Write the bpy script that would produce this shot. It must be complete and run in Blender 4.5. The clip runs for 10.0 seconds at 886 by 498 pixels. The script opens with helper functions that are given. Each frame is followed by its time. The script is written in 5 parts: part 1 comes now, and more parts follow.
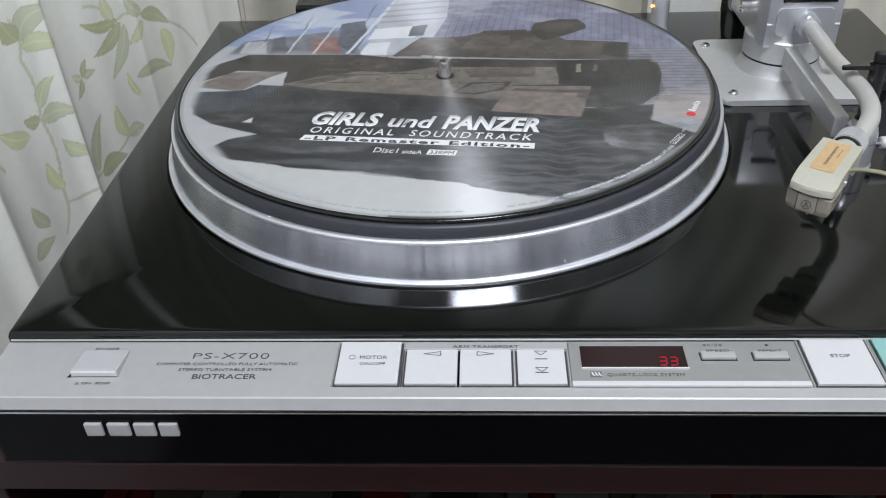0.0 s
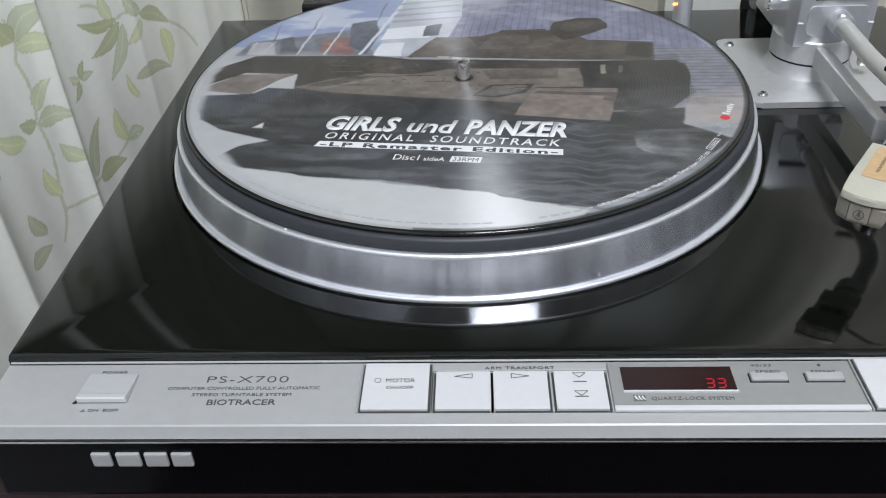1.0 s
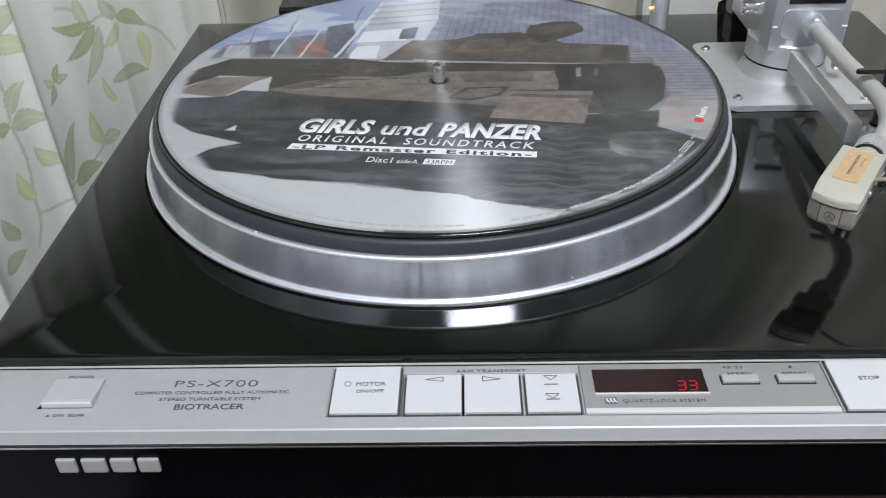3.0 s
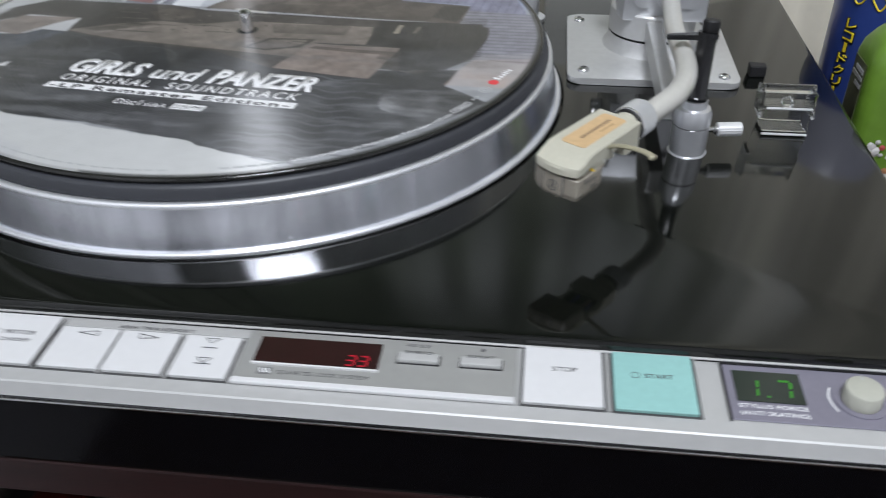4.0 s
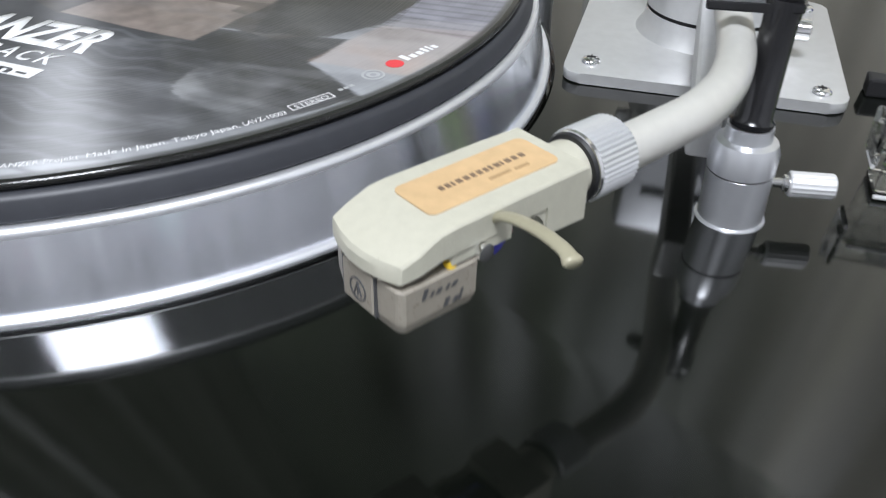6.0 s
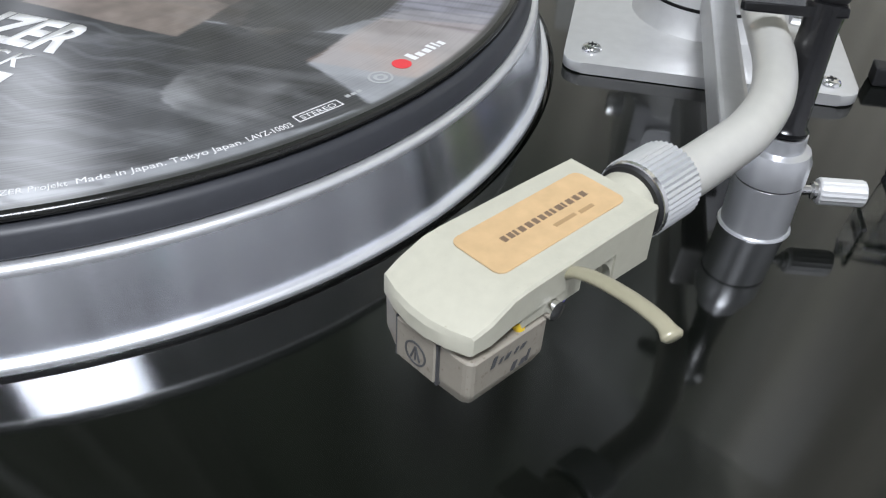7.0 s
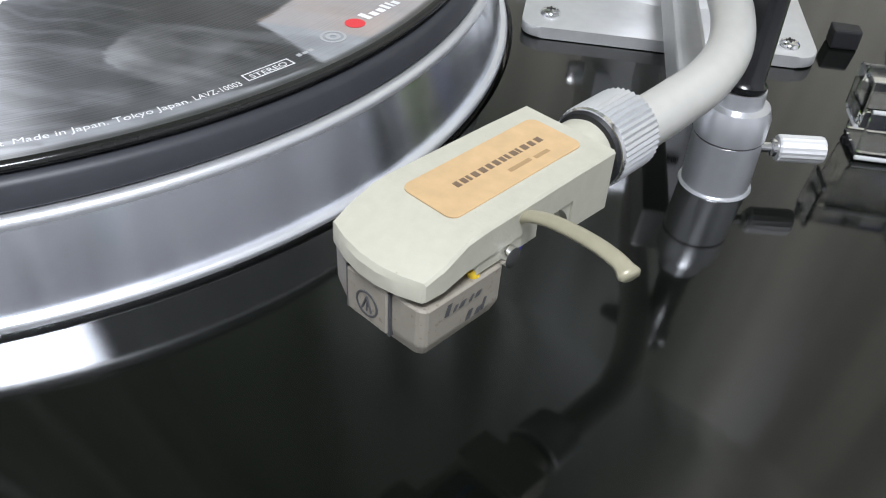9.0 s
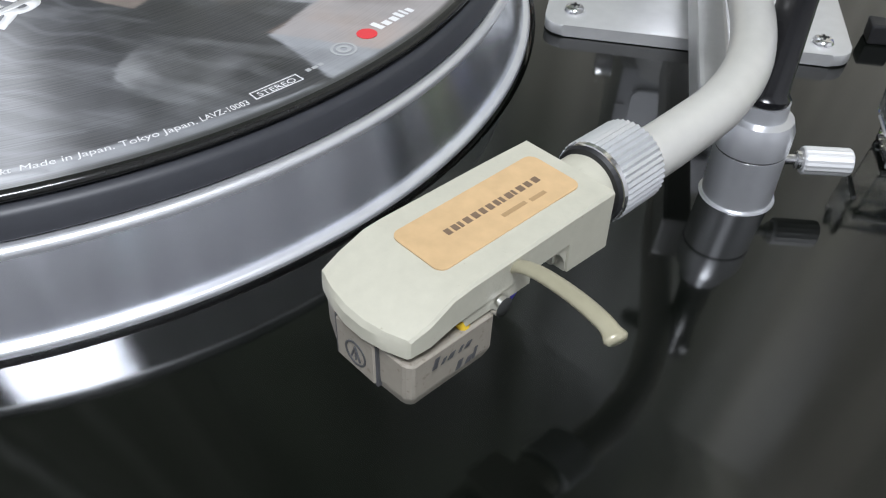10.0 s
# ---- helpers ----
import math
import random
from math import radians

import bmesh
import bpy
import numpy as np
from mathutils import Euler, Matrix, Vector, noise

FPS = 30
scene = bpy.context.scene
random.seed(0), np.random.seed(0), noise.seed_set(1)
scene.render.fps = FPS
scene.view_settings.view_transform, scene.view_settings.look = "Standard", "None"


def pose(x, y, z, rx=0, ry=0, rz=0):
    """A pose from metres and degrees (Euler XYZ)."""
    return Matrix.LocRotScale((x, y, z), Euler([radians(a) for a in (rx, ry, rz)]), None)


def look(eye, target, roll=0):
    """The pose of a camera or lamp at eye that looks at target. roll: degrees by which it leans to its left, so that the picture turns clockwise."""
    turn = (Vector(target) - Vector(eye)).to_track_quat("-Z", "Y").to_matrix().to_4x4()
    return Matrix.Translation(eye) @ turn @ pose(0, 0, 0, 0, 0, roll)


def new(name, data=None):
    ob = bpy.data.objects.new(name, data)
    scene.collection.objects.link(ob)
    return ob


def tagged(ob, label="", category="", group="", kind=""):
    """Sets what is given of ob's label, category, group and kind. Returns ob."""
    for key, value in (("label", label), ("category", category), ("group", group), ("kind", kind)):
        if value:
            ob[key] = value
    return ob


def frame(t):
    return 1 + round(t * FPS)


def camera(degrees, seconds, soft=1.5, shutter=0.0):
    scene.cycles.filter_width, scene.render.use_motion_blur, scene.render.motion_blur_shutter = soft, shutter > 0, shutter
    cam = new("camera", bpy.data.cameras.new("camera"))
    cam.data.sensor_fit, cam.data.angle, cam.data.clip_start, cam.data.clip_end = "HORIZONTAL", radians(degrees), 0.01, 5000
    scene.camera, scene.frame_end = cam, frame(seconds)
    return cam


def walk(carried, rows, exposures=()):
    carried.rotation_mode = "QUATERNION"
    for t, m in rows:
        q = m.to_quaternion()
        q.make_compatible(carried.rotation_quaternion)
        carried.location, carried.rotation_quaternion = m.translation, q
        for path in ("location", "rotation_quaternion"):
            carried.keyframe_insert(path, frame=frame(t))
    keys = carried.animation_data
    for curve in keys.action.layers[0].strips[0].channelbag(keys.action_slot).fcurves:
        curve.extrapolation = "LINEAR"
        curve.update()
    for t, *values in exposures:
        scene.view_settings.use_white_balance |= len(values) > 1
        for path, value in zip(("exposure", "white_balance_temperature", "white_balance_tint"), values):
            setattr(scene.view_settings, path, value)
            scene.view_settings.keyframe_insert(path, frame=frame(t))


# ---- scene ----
cam = camera(54.36, 10.0, soft=1.1, shutter=0.4)
PATH = [
    (0, (0.02337, -0.46079, 0.23995), (-0.07844, 1.16671, -0.91801), -2.466),
    (0.5, (0.01427, -0.45451, 0.23520), (-0.07283, 1.17303, -0.92391), -2.351),
    (1, (0.00753, -0.43934, 0.23304), (-0.07683, 1.18603, -0.92931), -2.377),
    (1.5, (0.00722, -0.43954, 0.23274), (-0.07666, 1.18331, -0.93317), -2.440),
    (2, (0.00757, -0.43987, 0.23252), (-0.06950, 1.18207, -0.93510), -2.478),
    (3.3, (0.02055, -0.43618, 0.22778), (-0.03017, 1.19980, -0.92156), -1.752),
    (3.5, (0.05322, -0.43346, 0.22285), (-0.04887, 1.19841, -0.92892), -1.818),
    (4, (0.14978, -0.40999, 0.19405), (-0.05107, 1.21587, -0.95322), -0.699),
    (4.5, (0.18988, -0.37438, 0.16951), (-0.11550, 1.23936, -0.97180), 0.184),
    (5, (0.20277, -0.33044, 0.13300), (-0.17891, 1.26496, -1.01114), 0.810),
    (5.5, (0.20126, -0.28040, 0.12039), (-0.21993, 1.30387, -1.02533), 0.781),
    (6, (0.19502, -0.24942, 0.12309), (-0.22397, 1.32807, -1.03275), 0.935),
    (6.2, (0.18853, -0.23932, 0.12074), (-0.20831, 1.32809, -1.05642), 1.244),
    (7.3, (0.17264, -0.23274, 0.13254), (-0.06212, 1.30761, -1.12134), 3.268),
    (7.5, (0.17262, -0.23104, 0.13580), (-0.03988, 1.30504, -1.12726), 3.402),
    (8, (0.17208, -0.23197, 0.13270), (-0.00722, 1.30076, -1.13954), 3.843),
    (8.5, (0.17281, -0.23464, 0.12518), (-0.00739, 1.30210, -1.14207), 3.966),
    (9, (0.17606, -0.23435, 0.11998), (-0.02041, 1.30687, -1.13939), 3.632),
    (9.5, (0.17884, -0.23212, 0.12431), (-0.05638, 1.29986, -1.13969), 2.579),
    (10, (0.18108, -0.22468, 0.12715), (-0.10167, 1.24978, -1.19422), 1.526),
]
walk(cam, [(t, look(eye, target, roll)) for t, eye, target, roll in PATH], [(0, 0.12), (3.5, 0.12), (4.5, 0.20), (5.5, 0.58), (7.5, 0.38), (9, 0.48), (10, 0.36)])

# ---------------------------------------------------------------- light
world = bpy.data.worlds.new("world")
world.use_nodes = True
world.node_tree.nodes["Background"].inputs[0].default_value = (0.9, 0.95, 1.0, 1)
world.node_tree.nodes["Background"].inputs[1].default_value = 0.02
scene.world = world
LAMP_AT, LAMP_SIZE, LAMP_WATT = (0.30, -0.86, 1.60), 0.55, 31.5
scene.view_settings.exposure = 0.0


# ---------------------------------------------------------------- materials
def material(name, base, rough=0.5, metal=0.0, vary=0.06, scale=60.0, bump=0.0, bump_scale=400.0, coat=0.0,
             aniso=0.0, stretch=(1, 1, 1), rough_vary=0.0, spec=0.5, attr=""):
    """A node material: a base colour that wanders at two scales, a roughness that does too, and a fine relief."""
    m = bpy.data.materials.new(name)
    m.use_nodes = True
    n, l = m.node_tree.nodes, m.node_tree.links
    p = n["Principled BSDF"]
    p.inputs["Roughness"].default_value, p.inputs["Metallic"].default_value = rough, metal
    p.inputs["Specular IOR Level"].default_value = spec
    p.inputs["Coat Weight"].default_value, p.inputs["Coat Roughness"].default_value = coat, 0.04
    co = n.new("ShaderNodeTexCoord")
    mp = n.new("ShaderNodeMapping")
    mp.inputs["Scale"].default_value = stretch
    l.new(co.outputs["Object"], mp.inputs["Vector"])

    def noise_at(s, detail):
        t = n.new("ShaderNodeTexNoise")
        t.inputs["Scale"].default_value, t.inputs["Detail"].default_value = s, detail
        l.new(mp.outputs["Vector"], t.inputs["Vector"])
        return t
    big, fine = noise_at(scale * 0.25, 3), noise_at(scale * 4, 5)
    add = n.new("ShaderNodeMath")
    add.operation = "ADD"
    l.new(big.outputs["Fac"], add.inputs[0])
    l.new(fine.outputs["Fac"], add.inputs[1])
    span = n.new("ShaderNodeMapRange")
    span.inputs["From Min"].default_value, span.inputs["From Max"].default_value = 0.6, 1.4
    span.inputs["To Min"].default_value, span.inputs["To Max"].default_value = 1 - vary, 1 + vary
    l.new(add.outputs[0], span.inputs["Value"])
    mul = n.new("ShaderNodeVectorMath")
    mul.operation = "SCALE"
    if attr:
        at = n.new("ShaderNodeAttribute")
        at.attribute_name = attr
        l.new(at.outputs["Color"], mul.inputs[0])
    else:
        mul.inputs[0].default_value = base
    l.new(span.outputs[0], mul.inputs["Scale"])
    l.new(mul.outputs[0], p.inputs["Base Color"])
    if rough_vary:
        rr = n.new("ShaderNodeMapRange")
        rr.inputs["From Min"].default_value, rr.inputs["From Max"].default_value = 0.6, 1.4
        rr.inputs["To Min"].default_value, rr.inputs["To Max"].default_value = max(0.01, rough - rough_vary), rough + rough_vary
        l.new(add.outputs[0], rr.inputs["Value"])
        l.new(rr.outputs[0], p.inputs["Roughness"])
    if bump:
        t = noise_at(bump_scale, 4)
        b = n.new("ShaderNodeBump")
        b.inputs["Strength"].default_value, b.inputs["Distance"].default_value = bump, 0.0004
        l.new(t.outputs["Fac"], b.inputs["Height"])
        l.new(b.outputs[0], p.inputs["Normal"])
    if aniso:
        t = n.new("ShaderNodeTangent")
        t.direction_type, t.axis = "RADIAL", "Z"
        p.inputs["Anisotropic"].default_value, p.inputs["Anisotropic Rotation"].default_value = aniso, 0.25
        l.new(t.outputs[0], p.inputs["Tangent"])
    return m


def glowing(name, colour, strength):
    m = bpy.data.materials.new(name)
    m.use_nodes = True
    p = m.node_tree.nodes["Principled BSDF"]
    p.inputs["Base Color"].default_value = (*colour, 1)
    p.inputs["Emission Color"].default_value, p.inputs["Emission Strength"].default_value = (*colour, 1), strength
    return m


def clear(name, colour, rough=0.03):
    m = bpy.data.materials.new(name)
    m.use_nodes = True
    p = m.node_tree.nodes["Principled BSDF"]
    p.inputs["Base Color"].default_value = (*colour, 1)
    p.inputs["Transmission Weight"].default_value, p.inputs["Roughness"].default_value = 1.0, rough
    p.inputs["IOR"].default_value = 1.49
    return m


LACQUER = material("black_lacquer", (0.0028, 0.0034, 0.0026), 0.07, coat=0.0, vary=0.3, scale=20, rough_vary=0.02, bump=0.008, bump_scale=300, spec=0.70)
FRONT_BLACK = material("black_front", (0.0016, 0.0017, 0.0026), 0.12, vary=0.3, scale=30, rough_vary=0.03, spec=0.16)
SILVER = material("satin_silver", (0.44, 0.44, 0.43), 0.42, 0.15, vary=0.05, scale=50, bump=0.06, bump_scale=2500, rough_vary=0.05)
BUTTON = material("button_plastic", (0.62, 0.62, 0.62), 0.42, vary=0.03, scale=80, bump=0.03, bump_scale=900)
TEAL = material("teal_plastic", (0.27, 0.50, 0.47), 0.38, vary=0.07, scale=90, bump=0.03, bump_scale=900)
ALU = material("turned_aluminium", (0.72, 0.735, 0.77), 0.44, 1.0, vary=0.16, scale=60, aniso=1.0, rough_vary=0.05, stretch=(1, 1, 0.02))
def turned(m, share, rough, stretch, reflection_streaks=0.0, colour=(0.72, 0.735, 0.77), grooved=()):
    """Mixes in the drawn-out gloss of a lathe-turned or grooved surface; its colour can carry painted reflections round
    the turn.
    """
    n, l = m.node_tree.nodes, m.node_tree.links
    g = n.new("ShaderNodeBsdfAnisotropic")
    g.inputs["Roughness"].default_value, g.inputs["Anisotropy"].default_value = rough, stretch
    g.inputs["Color"].default_value = (*colour, 1)
    t = n.new("ShaderNodeTangent")
    t.direction_type, t.axis = "RADIAL", "Z"
    l.new(t.outputs[0], g.inputs["Tangent"])
    if reflection_streaks:
        co = n.new("ShaderNodeTexCoord")
        flat = n.new("ShaderNodeVectorMath")
        flat.operation = "MULTIPLY"
        flat.inputs[1].default_value = (1, 1, 0.0)
        l.new(co.outputs["Object"], flat.inputs[0])
        last = None
        for k, scale in enumerate((30.0, 110.0)):
            w = n.new("ShaderNodeTexNoise")
            w.inputs["Scale"].default_value, w.inputs["Detail"].default_value = scale, 2
            l.new(flat.outputs[0], w.inputs["Vector"])
            if last is None:
                last = w.outputs["Fac"]
            else:
                a = n.new("ShaderNodeMath")
                a.operation = "ADD"
                l.new(last, a.inputs[0])
                l.new(w.outputs["Fac"], a.inputs[1])
                last = a.outputs[0]
        r = n.new("ShaderNodeMapRange")
        r.inputs["From Min"].default_value, r.inputs["From Max"].default_value = 0.72, 1.28
        r.inputs["To Min"].default_value, r.inputs["To Max"].default_value = 1 - reflection_streaks, 1 + reflection_streaks * 0.6
        l.new(last, r.inputs["Value"])
        v = n.new("ShaderNodeVectorMath")
        v.operation = "SCALE"
        v.inputs[0].default_value = colour
        l.new(r.outputs[0], v.inputs["Scale"])
        l.new(v.outputs[0], g.inputs["Color"])
    mix = n.new("ShaderNodeMixShader")
    mix.inputs[0].default_value = share
    if grooved:
        co = n.new("ShaderNodeTexCoord")
        flat = n.new("ShaderNodeVectorMath")
        flat.operation = "MULTIPLY"
        flat.inputs[1].default_value = (1, 1, 0)
        l.new(co.outputs["Object"], flat.inputs[0])
        ln = n.new("ShaderNodeVectorMath")
        ln.operation = "LENGTH"
        l.new(flat.outputs[0], ln.inputs[0])
        band = n.new("ShaderNodeMapRange")
        band.inputs["From Min"].default_value, band.inputs["From Max"].default_value = grooved
        l.new(ln.outputs["Value"], band.inputs["Value"])
        w = n.new("ShaderNodeTexNoise")
        w.noise_dimensions = "1D"
        w.inputs["Scale"].default_value, w.inputs["Detail"].default_value = 2400.0, 3
        l.new(ln.outputs["Value"], w.inputs["W"])
        ridge = n.new("ShaderNodeMapRange")
        ridge.inputs["From Min"].default_value, ridge.inputs["From Max"].default_value = 0.35, 0.65
        ridge.inputs["To Min"].default_value, ridge.inputs["To Max"].default_value = 0.45 * share, share
        l.new(w.outputs["Fac"], ridge.inputs["Value"])
        both = n.new("ShaderNodeMath")
        both.operation = "MULTIPLY"
        l.new(band.outputs[0], both.inputs[0])
        l.new(ridge.outputs[0], both.inputs[1])
        l.new(both.outputs[0], mix.inputs[0])
    l.new(n["Principled BSDF"].outputs[0], mix.inputs[1])
    l.new(g.outputs[0], mix.inputs[2])
    l.new(mix.outputs[0], n["Material Output"].inputs["Surface"])
    return m


# the rim's colour carries bands painted in as reflections of the room
turned(ALU, 0.97, 0.178, 0.68, 0.32, (0.87, 0.89, 0.95))
ALU_BRIGHT = material("polished_aluminium", (0.86, 0.87, 0.88), 0.22, 1.0, vary=0.03, aniso=0.8)
BEAD = material("polished_bead", (0.88, 0.89, 0.91), 0.36, 0.80, vary=0.05, scale=40)
CAST = material("cast_silver", (0.61, 0.61, 0.60), 0.42, 0.55, vary=0.08, scale=60, bump=0.12, bump_scale=1500, rough_vary=0.06)
ARM_GREY = material("arm_paint", (0.58, 0.57, 0.53), 0.36, 0.25, vary=0.06, scale=70, bump=0.03, bump_scale=1200)
SATIN = material("satin_metal", (0.70, 0.71, 0.73), 0.32, 0.8, vary=0.04, scale=60, aniso=0.5)
KNURL = material("knurled_metal", (0.70, 0.71, 0.72), 0.36, 0.7, vary=0.05, scale=90)
CHROME = material("bright_chrome", (0.86, 0.86, 0.86), 0.10, 1.0, vary=0.02)
MAT_RUBBER = material("mat_rubber", (0.034, 0.036, 0.042), 0.46, vary=0.12, scale=60, bump=0.04, bump_scale=900)
RUBBER = material("black_rubber", (0.012, 0.012, 0.013), 0.55, vary=0.2, scale=60, bump=0.05, bump_scale=900)
GLOSS_BLACK = material("black_plastic", (0.010, 0.010, 0.011), 0.20, vary=0.2, scale=60)
def speckle(m, colour, scale=900.0, low=0.66, high=0.72):
    """Adds small dirt specks of another colour to a material."""
    n, l = m.node_tree.nodes, m.node_tree.links
    p = n["Principled BSDF"]
    old = p.inputs["Base Color"].links[0].from_socket
    co = n.new("ShaderNodeTexCoord")
    t = n.new("ShaderNodeTexNoise")
    t.inputs["Scale"].default_value, t.inputs["Detail"].default_value = scale, 2
    l.new(co.outputs["Object"], t.inputs["Vector"])
    r = n.new("ShaderNodeMapRange")
    r.inputs["From Min"].default_value, r.inputs["From Max"].default_value = low, high
    l.new(t.outputs["Fac"], r.inputs["Value"])
    mix = n.new("ShaderNodeMix")
    mix.data_type = "RGBA"
    l.new(r.outputs[0], mix.inputs["Factor"])
    l.new(old, mix.inputs["A"])
    mix.inputs["B"].default_value = (*colour, 1)
    l.new(mix.outputs["Result"], p.inputs["Base Color"])
    return m


def grooves(m, low, high, scale=1400.0):
    """Lets the gloss of a turned or pressed surface change from ring to ring."""
    n, l = m.node_tree.nodes, m.node_tree.links
    p = n["Principled BSDF"]
    co = n.new("ShaderNodeTexCoord")
    flat = n.new("ShaderNodeVectorMath")
    flat.operation = "MULTIPLY"
    flat.inputs[1].default_value = (1, 1, 0)
    l.new(co.outputs["Object"], flat.inputs[0])
    ln = n.new("ShaderNodeVectorMath")
    ln.operation = "LENGTH"
    l.new(flat.outputs[0], ln.inputs[0])
    t = n.new("ShaderNodeTexNoise")
    t.noise_dimensions = "1D"
    t.inputs["Scale"].default_value, t.inputs["Detail"].default_value = scale, 4
    l.new(ln.outputs["Value"], t.inputs["W"])
    r = n.new("ShaderNodeMapRange")
    r.inputs["From Min"].default_value, r.inputs["From Max"].default_value = 0.3, 0.7
    r.inputs["To Min"].default_value, r.inputs["To Max"].default_value = low, high
    l.new(t.outputs["Fac"], r.inputs["Value"])
    l.new(r.outputs[0], p.inputs["Roughness"])
    return m


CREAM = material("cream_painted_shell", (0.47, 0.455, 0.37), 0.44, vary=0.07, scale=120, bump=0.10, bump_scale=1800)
CREAM_DARK = material("dark_cream_plastic", (0.285, 0.258, 0.212), 0.44, vary=0.09, scale=160, bump=0.06, bump_scale=1500)
IVORY = material("ivory_metal", (0.36, 0.335, 0.235), 0.33, 0.15, vary=0.08, scale=120)
speckle(CREAM, (0.38, 0.35, 0.27), 1300, 0.70, 0.80)
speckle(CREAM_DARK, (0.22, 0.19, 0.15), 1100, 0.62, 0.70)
STICKER = material("orange_paper", (0.56, 0.385, 0.205), 0.46, vary=0.12, scale=110)
INK = material("dark_ink", (0.075, 0.075, 0.078), 0.5, vary=0.1)
BROWN_INK = material("brown_ink", (0.17, 0.115, 0.075), 0.5, vary=0.1)
TAN_INK = material("tan_ink", (0.36, 0.24, 0.12), 0.5, vary=0.1)
WHITE_INK = material("white_ink", (0.80, 0.80, 0.80), 0.35, vary=0.03)
PALE_INK = material("pale_ink", (0.42, 0.43, 0.43), 0.35, vary=0.06)
RED_INK = material("red_ink", (0.70, 0.05, 0.06), 0.35, vary=0.05)
SMOKED = material("smoked_window", (0.020, 0.006, 0.006), 0.12, vary=0.2, scale=60)
GREEN_DARK = material("dark_green_window", (0.012, 0.020, 0.014), 0.14, vary=0.2, scale=60)
MAUVE = material("mauve_grey_plate", (0.23, 0.22, 0.27), 0.38, 0.3, vary=0.06, scale=80)
KNOB_GREY = material("knob_plastic", (0.40, 0.40, 0.34), 0.45, vary=0.06, scale=90)
RED_LED, GREEN_LED = glowing("red_segment", (0.45, 0.004, 0.02), 0.03), glowing("green_segment", (0.04, 0.25, 0.02), 0.016)
NEON = glowing("neon_orange", (1.0, 0.30, 0.05), 6.0)
ACRYLIC = clear("clear_acrylic", (0.96, 0.97, 0.97))
FROST = clear("frosted_acrylic_edge", (0.97, 0.98, 0.98), 0.25)
FROST.node_tree.nodes["Principled BSDF"].inputs["Transmission Weight"].default_value = 0.5
YELLOW_WIRE = material("yellow_wire", (0.75, 0.50, 0.03), 0.4)
BLUE_WIRE = material("blue_wire", (0.03, 0.03, 0.35), 0.4)
RED_WIRE = material("dull_red_wire", (0.25, 0.10, 0.10), 0.4)
ROSEWOOD = material("dark_red_wood", (0.020, 0.006, 0.006), 0.38, vary=0.45, scale=24, stretch=(1, 10, 10), bump=0.1, bump_scale=300)
PAINT = material("wall_paint", (0.68, 0.68, 0.69), 0.8, vary=0.05, scale=3, bump=0.1, bump_scale=200)
CEIL = material("ceiling_paint", (0.78, 0.78, 0.76), 0.85, vary=0.04, scale=3, bump=0.1, bump_scale=200)
FLOOR = material("floor_wood", (0.045, 0.028, 0.018), 0.45, vary=0.3, scale=6, stretch=(1, 8, 1))
CLOTH = material("printed_cloth", (1, 1, 1), 0.40, vary=0.04, scale=40, bump=0.25, bump_scale=1400, attr="print")
PRINT = material("picture_vinyl", (1, 1, 1), 0.62, vary=0.06, scale=40, coat=0.6, aniso=1.0, attr="print", spec=0.9)
grooves(PRINT, 0.56, 0.68, 2600)
turned(PRINT, 0.11, 0.36, 0.74, 0.0, (0.9, 0.9, 0.9), (0.070, 0.100))
DARK_VINYL = material("dark_vinyl", (0.014, 0.014, 0.013), 0.16, vary=0.2, scale=60, aniso=0.6)


# ---------------------------------------------------------------- mesh helpers
def thing(name, at, label, category, group="", kind=""):
    return tagged(new(name), label, category, group, kind) if at is None else place(tagged(new(name), label, category, group, kind), at)


def place(ob, at):
    ob.location = at
    return ob


def root_of(ob):
    while ob.parent:
        ob = ob.parent
    return ob


def part(name, bm, mat, parent=None, label="", smooth=None):
    """Links bm, given in world metres, as one mesh under a thing or a part."""
    if parent is not None:
        bmesh.ops.translate(bm, verts=bm.verts, vec=-root_of(parent).location)
    bmesh.ops.recalc_face_normals(bm, faces=bm.faces)
    me = bpy.data.meshes.new(name)
    bm.to_mesh(me)
    bm.free()
    me.materials.append(mat)
    if smooth is not None:
        me.polygons.foreach_set("use_smooth", [True] * len(me.polygons))
        me.set_sharp_from_angle(angle=radians(smooth))
    ob = new(name, me)
    ob.parent = parent
    if label:
        ob["label"] = label
    return ob


def bevelled(bm, width, segments=2):
    bmesh.ops.bevel(bm, geom=list(bm.edges), offset=width, segments=segments, profile=0.6, affect="EDGES", clamp_overlap=True)
    return bm


def box(x0, x1, y0, y1, z0, z1, bevel=0.0, segments=2):
    bm = bmesh.new()
    bmesh.ops.create_cube(bm, size=1, matrix=Matrix.Translation(((x0 + x1) / 2, (y0 + y1) / 2, (z0 + z1) / 2)) @ Matrix.Diagonal((x1 - x0, y1 - y0, z1 - z0, 1)))
    return bevelled(bm, bevel, segments) if bevel else bm


def prism(outline, z0, z1, bevel=0.0, m=None):
    """An outline (x, y) drawn up from z0 to z1, then posed by m."""
    bm = bmesh.new()
    low, high = [bm.verts.new((x, y, z0)) for x, y in outline], [bm.verts.new((x, y, z1)) for x, y in outline]
    n = len(outline)
    for i in range(n):
        bm.faces.new((low[i], low[(i + 1) % n], high[(i + 1) % n], high[i]))
    bm.faces.new(high), bm.faces.new(low[::-1])
    if bevel:
        bevelled(bm, bevel)
    if m is not None:
        bm.transform(m)
    return bm


